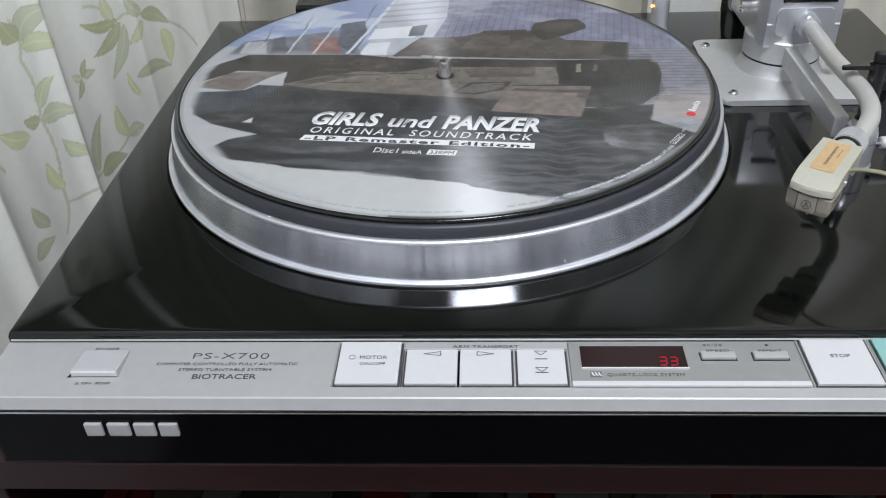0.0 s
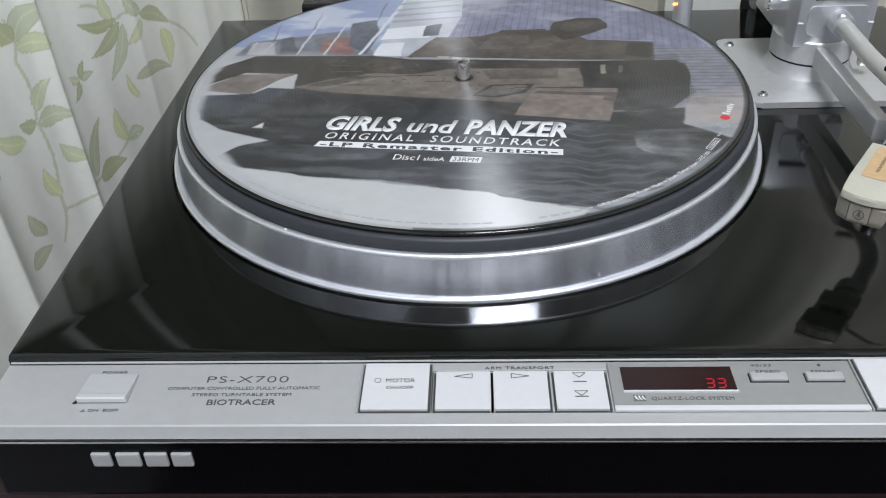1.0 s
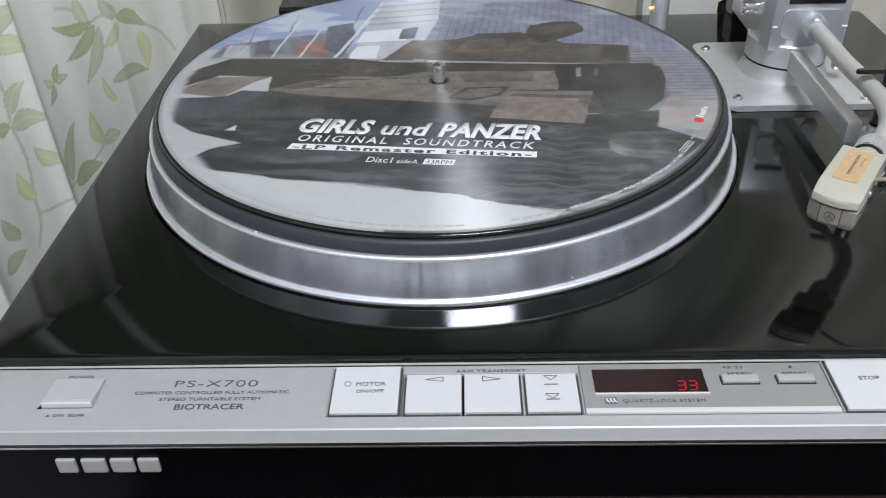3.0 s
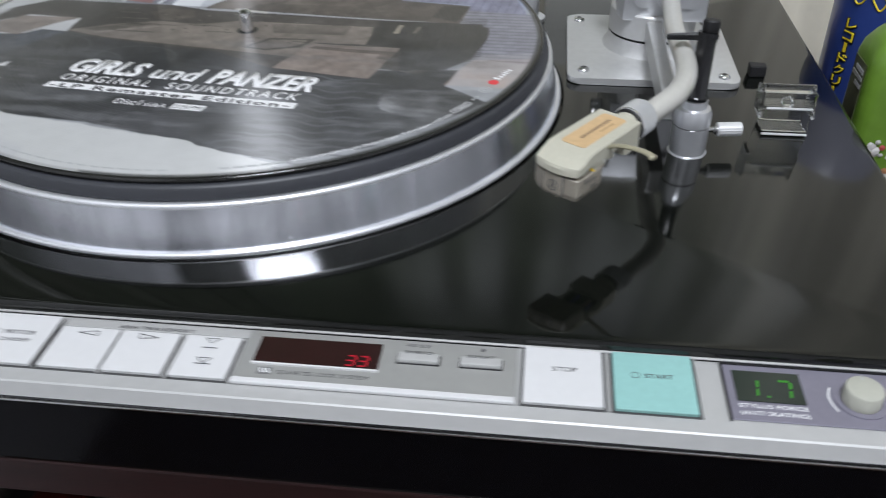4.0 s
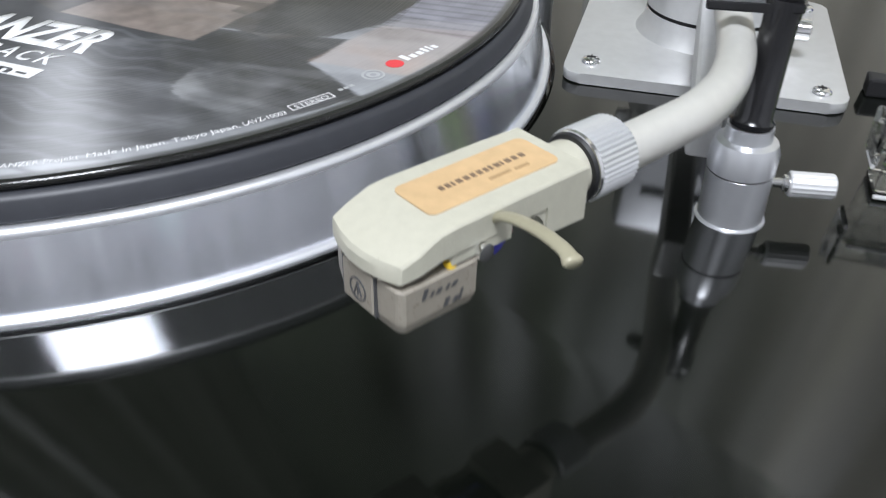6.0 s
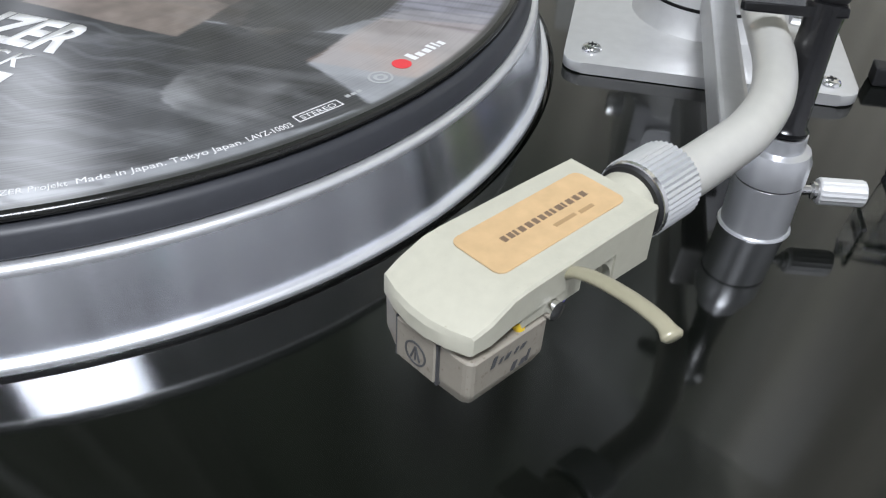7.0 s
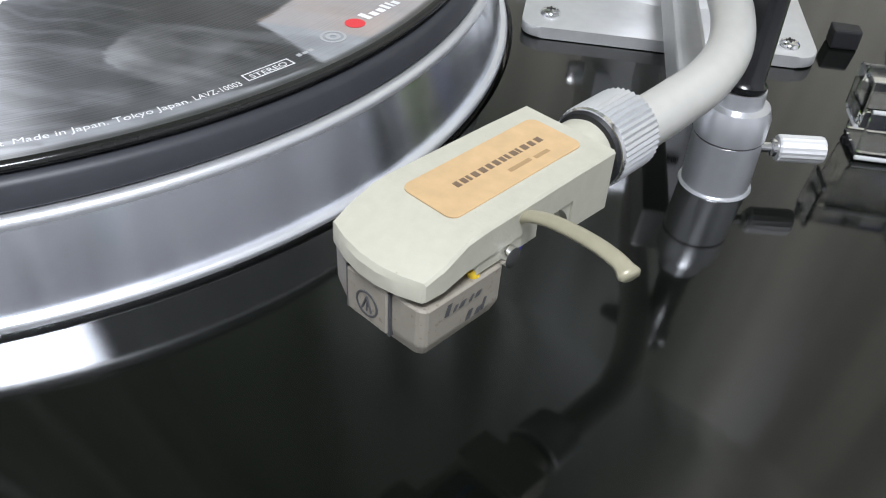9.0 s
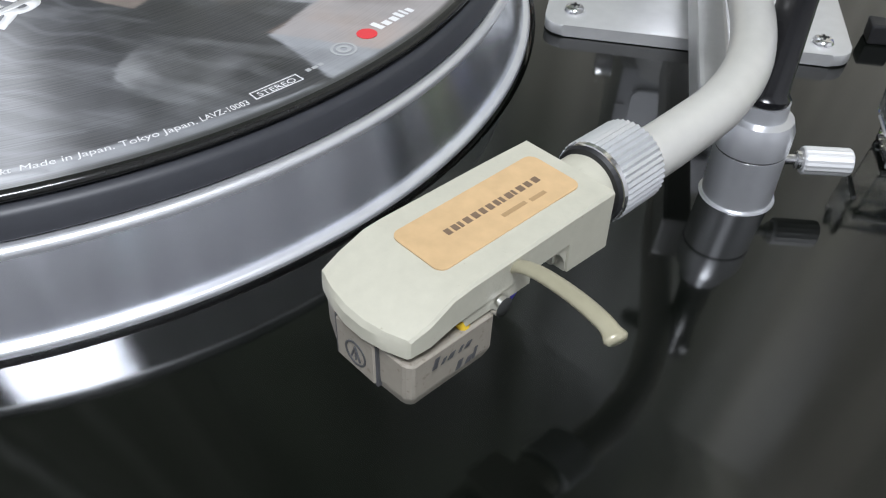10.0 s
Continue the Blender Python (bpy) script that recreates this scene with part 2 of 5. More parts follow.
def lathe(profile, at=(0, 0, 0), steps=96, m=None, closed=False):
    """A profile (r, z) turned round the z axis."""
    bm = bmesh.new()
    rings = []
    for r, z in profile:
        if r < 1e-6:
            rings.append([bm.verts.new((0, 0, z))])
        else:
            rings.append([bm.verts.new((r * math.cos(2 * math.pi * i / steps), r * math.sin(2 * math.pi * i / steps), z)) for i in range(steps)])
    pairs = list(zip(rings, rings[1:])) + ([(rings[-1], rings[0])] if closed else [])
    for a, b in pairs:
        for i in range(steps):
            j = (i + 1) % steps
            if len(a) == 1:
                bm.faces.new((a[0], b[i], b[j]))
            elif len(b) == 1:
                bm.faces.new((a[i], a[j], b[0]))
            else:
                bm.faces.new((a[i], a[j], b[j], b[i]))
    bm.transform(m if m is not None else Matrix.Translation(at))
    return bm


def along(points, radius, steps=20, flat=1.0):
    """A round rod through points; flat squeezes it upwards. radius: a number or one for each point."""
    bm = bmesh.new()
    pts = [Vector(p) for p in points]
    rings = []
    for i, p in enumerate(pts):
        d = (pts[min(i + 1, len(pts) - 1)] - pts[max(i - 1, 0)]).normalized()
        side = d.cross(Vector((0, 0, 1)))
        side = side.normalized() if side.length > 1e-5 else Vector((1, 0, 0))
        up = side.cross(d)
        r = radius if isinstance(radius, float) else radius[i]
        rings.append([bm.verts.new(p + r * (math.cos(a) * side + flat * math.sin(a) * up)) for a in (2 * math.pi * k / steps for k in range(steps))])
    for a, b in zip(rings, rings[1:]):
        for i in range(steps):
            bm.faces.new((a[i], a[(i + 1) % steps], b[(i + 1) % steps], b[i]))
    bm.faces.new(rings[0]), bm.faces.new(rings[-1][::-1])
    return bm


def smooth_path(points, n=10):
    """A Catmull-Rom curve through points."""
    p = [np.array(q, float) for q in points]
    p = [2 * p[0] - p[1]] + p + [2 * p[-1] - p[-2]]
    out = []
    for i in range(1, len(p) - 2):
        for k in range(n):
            t = k / n
            out.append(0.5 * (2 * p[i] + (p[i + 1] - p[i - 1]) * t + (2 * p[i - 1] - 5 * p[i] + 4 * p[i + 1] - p[i + 2]) * t * t + (3 * p[i] - p[i - 1] - 3 * p[i + 1] + p[i + 2]) * t ** 3))
    return [tuple(q) for q in out + [p[-2]]]


def rounded(x0, x1, y0, y1, r, n=6):
    out = []
    for cx, cy, a in ((x1 - r, y1 - r, 0), (x0 + r, y1 - r, 90), (x0 + r, y0 + r, 180), (x1 - r, y0 + r, 270)):
        out += [(cx + r * math.cos(radians(a + 90 * k / n)), cy + r * math.sin(radians(a + 90 * k / n))) for k in range(n + 1)]
    return out


def ring_flat(r0, r1, z0, z1, at, steps=40, m=None):
    return lathe([(r0, z0), (r1, z0), (r1, z1), (r0, z1)], at, steps, m, closed=True)


def joined(*bms):
    out = bmesh.new()
    for b in bms:
        me = bpy.data.meshes.new("tmp")
        b.to_mesh(me)
        b.free()
        out.from_mesh(me)
        bpy.data.meshes.remove(me)
    return out


def words(text, width, height, thick=0.00012, shear=0.0, bold=0.0, spacing=1.0):
    """Lettering as a bmesh: from x 0 to width, baseline y 0, capitals height high."""
    cu = bpy.data.curves.new("lettering", "FONT")
    cu.body, cu.size, cu.shear, cu.offset, cu.space_character = text, 1.0, shear, bold, spacing
    cu.resolution_u = 3
    ob = bpy.data.objects.new("lettering", cu)
    scene.collection.objects.link(ob)
    dg = bpy.context.evaluated_depsgraph_get()
    me = bpy.data.meshes.new_from_object(ob.evaluated_get(dg))
    bm = bmesh.new()
    bm.from_mesh(me)
    bpy.data.objects.remove(ob)
    bpy.data.curves.remove(cu)
    bpy.data.meshes.remove(me)
    xs, tall = [v.co.x for v in bm.verts], 0.73
    x0, x1 = min(xs), max(xs)
    for v in bm.verts:
        v.co.x, v.co.y, v.co.z = (v.co.x - x0) / (x1 - x0) * width, v.co.y / tall * height, 0
    if thick:
        made = bmesh.ops.extrude_face_region(bm, geom=list(bm.faces))
        bmesh.ops.translate(bm, verts=[g for g in made["geom"] if isinstance(g, bmesh.types.BMVert)], vec=(0, 0, thick))
    return bm


def letters(name, text, x, y, z, width, height, mat, parent, m=None, **kw):
    bm = words(text, width, height, **kw)
    bm.transform((m if m is not None else Matrix()) @ Matrix.Translation((x, y, z)))
    return part(name, bm, mat, parent)


def fbm(x, y, scale, octaves=4, seed=0):
    """Smooth value noise on arrays, 0 to 1."""
    rng = np.random.RandomState(seed)
    total, amp, norm = np.zeros_like(x), 1.0, 0.0
    for _ in range(octaves):
        g = rng.rand(64, 64)
        u, v = x * scale + 31.7, y * scale + 17.3
        i, j = np.floor(u).astype(int), np.floor(v).astype(int)
        fu, fv = u - i, v - j
        fu, fv = fu * fu * (3 - 2 * fu), fv * fv * (3 - 2 * fv)
        a, b, c, d = g[i % 64, j % 64], g[(i + 1) % 64, j % 64], g[i % 64, (j + 1) % 64], g[(i + 1) % 64, (j + 1) % 64]
        total += amp * ((a * (1 - fu) + b * fu) * (1 - fv) + (c * (1 - fu) + d * fu) * fv)
        norm, amp, scale = norm + amp, amp * 0.5, scale * 2
    return total / norm


def inside(x, y, poly):
    hit = np.zeros(x.shape, bool)
    n = len(poly)
    for i in range(n):
        (ax, ay), (bx, by) = poly[i], poly[(i + 1) % n]
        if ay == by:
            continue
        hit ^= ((ay > y) != (by > y)) & (x < (bx - ax) * (y - ay) / (by - ay) + ax)
    return hit


def painted(me, colours):
    """Stores a printed pattern and any painted-in shade, linear colours for each vertex."""
    a = me.color_attributes.new("print", "FLOAT_COLOR", "POINT")
    a.data.foreach_set("color", np.c_[np.clip(colours, 0, 1), np.ones(len(colours))].astype(np.float32).ravel())


def step(x, a, b):
    t = np.clip((x - a) / (b - a), 0, 1)
    return t * t * (3 - 2 * t)


# ---------------------------------------------------------------- room
FLOOR_Z, CEIL_Z = -0.74, 1.68
# unseen walls: east near to bounce light, south far to keep reflections dim
WEST, EAST, SOUTH, NORTH = -0.46, 1.45, -2.8, 0.48
for wall_name, b in (("wall_west", (WEST - 0.1, WEST, SOUTH - 0.1, NORTH + 0.1)), ("wall_east", (EAST, EAST + 0.1, SOUTH - 0.1, NORTH + 0.1)),
                     ("wall_north", (WEST, EAST, NORTH, NORTH + 0.1)), ("wall_south", (WEST, EAST, SOUTH - 0.1, SOUTH))):
    tagged(part(wall_name, box(*b, FLOOR_Z, CEIL_Z), PAINT), "plain off-white painted room wall", "wall", kind="structure")
tagged(part("floor", box(WEST - 0.1, EAST + 0.1, SOUTH - 0.1, NORTH + 0.1, FLOOR_Z - 0.1, FLOOR_Z), FLOOR), "brown wooden floor of the room", "floor", kind="structure")
tagged(part("ceiling", box(WEST - 0.1, EAST + 0.1, SOUTH - 0.1, NORTH + 0.1, CEIL_Z, CEIL_Z + 0.1), CEIL), "white painted ceiling", "ceiling", kind="structure")

# the lamp on the ceiling that lights the room
lamp_thing = thing("ceiling_lamp", (LAMP_AT[0], LAMP_AT[1], CEIL_Z), "round white ceiling lamp, switched on", "lamp")
part("housing", lathe([(0, CEIL_Z), (0.27, CEIL_Z), (0.28, CEIL_Z - 0.02), (0.27, CEIL_Z - 0.05), (0, CEIL_Z - 0.052)], (LAMP_AT[0], LAMP_AT[1], 0), 48), CEIL, lamp_thing, smooth=40)
light = bpy.data.lights.new("lamp_light", "AREA")
light.shape, light.size, light.energy, light.color = "DISK", LAMP_SIZE, LAMP_WATT, (0.93, 0.975, 1.07)
lamp_ob = new("lamp_light", light)
lamp_ob.matrix_world = Matrix.Translation(LAMP_AT)


# curtains: down the west side and along the north side of the deck
def leaf_on(col, S, Z, base, tip, width, tint):
    """Prints one bowed leaf from base to tip on the cloth's colours, with a paler midrib and a darker rim."""
    (bx, bz), (tx, tz) = base, tip
    ln, ang = math.hypot(tx - bx, tz - bz), math.atan2(tz - bz, tx - bx)
    u = (S - bx) * math.cos(ang) + (Z - bz) * math.sin(ang)
    v = -(S - bx) * math.sin(ang) + (Z - bz) * math.cos(ang) - 0.10 * ln * np.sin(math.pi * np.clip(u / ln, 0, 1))
    f = np.clip(u / ln, 0, 1)
    half = 1.35 * width * np.sin(math.pi * f ** 0.72) ** 0.9
    leaf = (u > 0) & (u < ln) & (np.abs(v) < half)
    col[leaf] = tint
    col[leaf & (np.abs(v) < 0.0006)] = tint * 1.13
    col[leaf & (np.abs(v) > half - 0.0009)] = tint * 0.88


def vine_on(col, S, Z, points, tint):
    for (ax, az), (bx, bz) in zip(points, points[1:]):
        ln = math.hypot(bx - ax, bz - az)
        u, v = ((S - ax) * (bx - ax) + (Z - az) * (bz - az)) / ln, ((S - ax) * (bz - az) - (Z - az) * (bx - ax)) / ln
        col[(u > 0) & (u < ln) & (np.abs(v + 0.004 * np.sin(math.pi * u / ln)) < 0.0013)] = tint


def cloth(name, x0, y0, heading, S, Z, off, col, label):
    d, nrm = (math.cos(radians(heading)), math.sin(radians(heading))), (-math.sin(radians(heading)), math.cos(radians(heading)))
    X, Y = x0 + d[0] * S + nrm[0] * off, y0 + d[1] * S + nrm[1] * off
    me = bpy.data.meshes.new(name)
    nz, ns = S.shape
    idx = np.arange(nz * ns).reshape(nz, ns)
    quads = np.stack([idx[:-1, :-1], idx[:-1, 1:], idx[1:, 1:], idx[1:, :-1]], -1).reshape(-1, 4)
    me.from_pydata(np.stack([X, Y, Z], -1).reshape(-1, 3).tolist(), [], quads.tolist())
    me.polygons.foreach_set("use_smooth", [True] * len(me.polygons))
    painted(me, col.reshape(-1, 3))
    me.materials.append(CLOTH)
    ob = tagged(new(name, me), label, "curtain")
    sol = ob.modifiers.new("thickness", "SOLIDIFY")
    sol.thickness = 0.0012
    return ob


def heights():
    return np.r_[np.linspace(-0.70, -0.20, 24), np.arange(-0.195, 0.16, 0.0019), np.linspace(0.165, CEIL_Z - 0.06, 150)]


# the white curtain: soft folds with narrow crests, printed sprays of olive leaves
S, Z = np.meshgrid(np.r_[np.arange(0, 0.24, 0.004), np.arange(0.24, 0.60, 0.0009)], np.r_[np.linspace(-0.70, -0.20, 24), np.linspace(-0.195, -0.17, 8), np.arange(-0.168, 0.07, 0.0010), np.linspace(0.075, 0.30, 60), np.linspace(0.31, CEIL_Z - 0.06, 30)])
shift = S + 0.010 * np.sin(2.6 * Z + 1.0) + 0.008 * Z
crest = np.zeros_like(S)
for at, tall, wide in ((0.085, 0.9, 0.014), (0.180, 0.7, 0.012), (0.271, 1.2, 0.008), (0.358, 1.3, 0.006), (0.456, 0.7, 0.012), (0.545, 0.6, 0.014)):
    crest += tall * np.exp(-np.abs((shift - at) / wide) ** 1.5)
slack = 0.35 * np.sin(2 * math.pi * shift / 0.19 + 0.8) + 0.22 * np.sin(2 * math.pi * shift / 0.071 + 2.0 + 2.5 * Z) + 0.16 * np.sin(2 * math.pi * shift / 0.033 + 5 * Z)
off = -0.0068 * crest - 0.0034 * slack
WHITE_CLOTH = np.array([0.925, 0.93, 0.845])
OLIVE = WHITE_CLOTH * np.array([0.75, 0.785, 0.585])
col = np.ones((*S.shape, 3)) * WHITE_CLOTH
SPRAY_A = [((0.329, 0.022), (0.356, 0.041), 0.0066), ((0.330, 0.017), (0.359, 0.009), 0.0052), ((0.329, 0.022), (0.321, 0.038), 0.0060), ((0.329, -0.029), (0.346, -0.010), 0.0046), ((0.328, -0.038), (0.353, -0.041), 0.0055), ((0.326, -0.038), (0.313, -0.033), 0.0040), ((0.314, -0.046), (0.288, -0.031), 0.0050), ((0.304, -0.116), (0.293, -0.093), 0.0042), ((0.282, -0.134), (0.305, -0.127), 0.0050), ((0.328, -0.097), (0.320, -0.070), 0.0040)]
SPRAY_B = [((0.430, -0.002), (0.393, -0.016), 0.0046), ((0.434, -0.005), (0.406, -0.041), 0.0050), ((0.456, -0.009), (0.434, -0.022), 0.0040), ((0.427, 0.001), (0.387, 0.012), 0.0034), ((0.423, 0.003), (0.417, 0.026), 0.0042), ((0.457, -0.004), (0.439, 0.017), 0.0042), ((0.456, -0.005), (0.491, -0.025), 0.0046), ((0.481, -0.026), (0.483, -0.060), 0.0056), ((0.434, -0.050), (0.484, -0.061), 0.0042)]
SPRAY_C = [((0.364, -0.102), (0.385, -0.060), 0.0046), ((0.407, -0.091), (0.401, -0.060), 0.0046), ((0.368, -0.107), (0.400, -0.105), 0.0060), ((0.408, -0.090), (0.428, -0.091), 0.0036), ((0.353, -0.078), (0.339, -0.060), 0.0042), ((0.378, -0.027), (0.385, -0.014), 0.0024), ((0.376, -0.027), (0.366, -0.020), 0.0024), ((0.379, -0.028), (0.391, -0.026), 0.0024), ((0.376, -0.028), (0.366, -0.040), 0.0024), ((0.433, -0.066), (0.424, -0.041), 0.0026)]
VINE_A, VINE_B, VINE_C = [(0.327, 0.038), (0.326, 0.009), (0.327, -0.036), (0.326, -0.096), (0.317, -0.133)], [(0.395, 0.023), (0.426, 0.001), (0.457, -0.005), (0.493, -0.025), (0.523, -0.058)], [(0.428, -0.091), (0.407, -0.091), (0.360, -0.105), (0.328, -0.109)]
for lift_z in (-0.26, 0.0, 0.26):
    for along_s in (-0.24, 0.0):
        for vine in (VINE_A, VINE_B, VINE_C):
            vine_on(col, S, Z, [(a + along_s, b + lift_z) for a, b in vine], WHITE_CLOTH * np.array([0.76, 0.78, 0.66]))
        for k, (a, b, w) in enumerate(SPRAY_A + SPRAY_B + SPRAY_C):
            tint = OLIVE * (0.94 + 0.16 * math.sin(2.3 * k)) * np.array([1.0, 1.0, 1.0 + 0.10 * math.cos(1.7 * k)])
            leaf_on(col, S, Z, (a[0] + along_s, a[1] + lift_z), (b[0] + along_s, b[1] + lift_z), w, tint)
# shade painted over the upper cloth, so the deck mirrors it dark
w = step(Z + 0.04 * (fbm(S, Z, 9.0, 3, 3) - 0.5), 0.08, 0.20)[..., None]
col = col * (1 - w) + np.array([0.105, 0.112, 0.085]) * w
cloth("curtain", -0.402, -0.215, 72, S, Z, off, col, "white curtain printed with olive leaves, upper shade painted in")

# the plainer beige cloth behind the deck: olive shade painted in, less further east
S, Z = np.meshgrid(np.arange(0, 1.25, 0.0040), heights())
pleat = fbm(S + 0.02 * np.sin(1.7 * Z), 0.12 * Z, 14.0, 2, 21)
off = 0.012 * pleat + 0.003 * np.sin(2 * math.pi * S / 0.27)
base, shade_tint = np.array([0.60, 0.565, 0.47]), np.array([0.108, 0.126, 0.084])
# upper cloth painted dark, as dim cloth mirrored in the deck
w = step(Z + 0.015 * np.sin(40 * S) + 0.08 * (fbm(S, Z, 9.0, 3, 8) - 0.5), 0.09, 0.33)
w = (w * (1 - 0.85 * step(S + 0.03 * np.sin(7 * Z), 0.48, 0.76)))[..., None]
col = np.ones((*S.shape, 3)) * base * (1 - w) + shade_tint * w * (1.15 - 0.62 * step(Z, 0.42, 0.66) * (1 - step(S, 0.52, 0.70)))[..., None]
# light and dark of the folds, painted into the cloth's colour
fold_streak = fbm(S + 0.008 * np.sin(1.3 * Z), 0.05 * Z, 26.0, 3, 33)
col *= (1.0 + 0.55 * np.clip((fold_streak - 0.5) * 3, -0.5, 1.2))[..., None]
cloth("curtain", -0.235, 0.352, -2, S, Z, off, col, "beige curtain behind the turntable, shade and fold streaks painted in")

# ---------------------------------------------------------------- rack under the turntable
RACK_TOP = -0.0368
rack = thing("media_rack", (0.06, 0.0, FLOOR_Z), "dark red-brown wooden rack that carries the turntable", "rack")
part("top_board", box(-0.208, 0.298, -0.2245, 0.245, RACK_TOP - 0.0175, RACK_TOP, 0.0012), ROSEWOOD, rack)
for sx in (-0.207, 0.279):
    part("side_panel", box(sx, sx + 0.018, -0.220, 0.24, FLOOR_Z, RACK_TOP - 0.0175, 0.001), ROSEWOOD, rack)
part("lower_shelf", box(-0.189, 0.279, -0.226, 0.24, -0.26, -0.244, 0.001), ROSEWOOD, rack)
part("back_panel", box(-0.189, 0.279, 0.228, 0.24, FLOOR_Z, RACK_TOP - 0.0175), ROSEWOOD, rack)
part("bottom_shelf", box(-0.189, 0.279, -0.226, 0.228, FLOOR_Z + 0.03, FLOOR_Z + 0.046, 0.001), ROSEWOOD, rack)

# ---------------------------------------------------------------- turntable
TX0, TX1, TY0, TY1 = -0.1812, 0.3005, -0.2257, 0.1745
PANEL_BACK = -0.1900
DECK_Z = 0.0051
deck = thing("turntable", (0.06, -0.02, RACK_TOP), "black lacquered record player with a silver control panel", "record player")
part("plinth", box(TX0 + 0.0015, TX1 - 0.0015, TY0 + 0.001, TY1 - 0.002, RACK_TOP, -0.0054, 0.0015), FRONT_BLACK, deck, "glossy black body")


def deck_sheet(x0, x1, y0, y1, r, z0, z1, depth):
    """The lid of the deck with the round well for the platter cut out of it."""
    bm = bmesh.new()
    angles = sorted([2 * math.pi * k / 160 for k in range(160)] + [math.atan2(y, x) % (2 * math.pi) for x in (x0, x1) for y in (y0, y1)])

    def edge(a, inset, z):
        c, s = math.cos(a), math.sin(a)
        k = min(((x1 - inset) / c if c > 1e-9 else (x0 + inset) / c if c < -1e-9 else 9), ((y1 - inset) / s if s > 1e-9 else (y0 + inset) / s if s < -1e-9 else 9))
        return bm.verts.new((c * k, s * k, z))
    loops = [[edge(a, 0.0, z0) for a in angles], [edge(a, 0.0, z1 - 0.0030) for a in angles], [edge(a, 0.0006, z1 - 0.0009) for a in angles], [edge(a, 0.0010, z1 - 0.0005) for a in angles], [edge(a, 0.0030, z1) for a in angles]]
    loops += [[bm.verts.new((rr * math.cos(a), rr * math.sin(a), z)) for a in angles] for rr, z in ((r + 0.0008, z1), (r, z1 - 0.0008), (r, z1 - depth), (0.02, z1 - depth))]
    n = len(angles)
    for a, b in zip(loops, loops[1:]):
        for i in range(n):
            bm.faces.new((a[i], a[(i + 1) % n], b[(i + 1) % n], b[i]))
    return bm


part("deck_top", deck_sheet(TX0, TX1, PANEL_BACK + 0.0004, TY1, 0.1615, -0.004, DECK_Z, 0.006), LACQUER, deck, "mirror-glossy black top", smooth=30)
part("trim_strip", box(TX0 + 0.001, TX1 - 0.001, PANEL_BACK - 0.0006, PANEL_BACK + 0.0003, 0.0006, 0.0014, 0.0002, 1), SILVER, deck, "thin metal strip")

# silver control panel: flat top, sloping front lip
panel_section = [(PANEL_BACK, -0.0052), (PANEL_BACK, -0.0002), (-0.2222, -0.0002), (-0.2228, -0.0006), (-0.2243, -0.0046), (-0.2246, -0.0052)]
panel = part("control_panel", prism(panel_section, TX0, TX1, 0.0, Matrix(((0, 0, 1, 0), (1, 0, 0, 0), (0, 1, 0, 0), (0, 0, 0, 1)))), SILVER, deck, "satin silver panel")
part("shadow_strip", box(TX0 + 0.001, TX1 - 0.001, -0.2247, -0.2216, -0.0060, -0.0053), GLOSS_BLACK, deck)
part("chrome_line", box(TX0 + 0.0005, TX1 - 0.0005, -0.2254, -0.2243, -0.0069, -0.0061, 0.0002), CHROME, deck)


SLOT = material("slot_grey", (0.06, 0.06, 0.06), 0.5)


def push_button(x0, x1, y0, y1, mat, label, height=0.0016, name="push_button"):
    """A wide key with a lit front lip in a dark slot."""
    part("key_slot", box(x0 - 0.0008, x1 + 0.0008, y0 - 0.0005, y1 + 0.0004, -0.0001, 0.0001), SLOT, deck)
    key = part(name, box(x0, x1, y0, y1, 0.00012, height, 0.0004, 2), mat, deck, label)
    part("front_lip", box(x0 + 0.0003, x1 - 0.0003, y0 - 0.0002, y0 + 0.0020, height - 0.0004, height + 0.00012, 0.0001, 1), mat, key)
    for sx in (x0 - 0.0016, x1 + 0.0010):
        part("guide_rail", box(sx, sx + 0.0006, y0 - 0.0006, y1 + 0.0004, -0.0001, 0.0009, 0.0002, 1), SILVER, key)
    return key


KEY_Z = 0.00175
motor_key = push_button(-0.0372, -0.0122, -0.2164, -0.1919, BUTTON, "white motor key")
part("key_mark", ring_flat(0.0011, 0.0013, KEY_Z - 0.0001, KEY_Z, (-0.0318, -0.2015, 0), 24), INK, motor_key)
letters("key_word", "MOTOR", -0.0286, -0.2026, KEY_Z - 0.0001, 0.0112, 0.0021, INK, motor_key)
letters("key_word", "ON/OFF", -0.0283, -0.2062, KEY_Z - 0.0001, 0.0103, 0.0017, INK, motor_key)
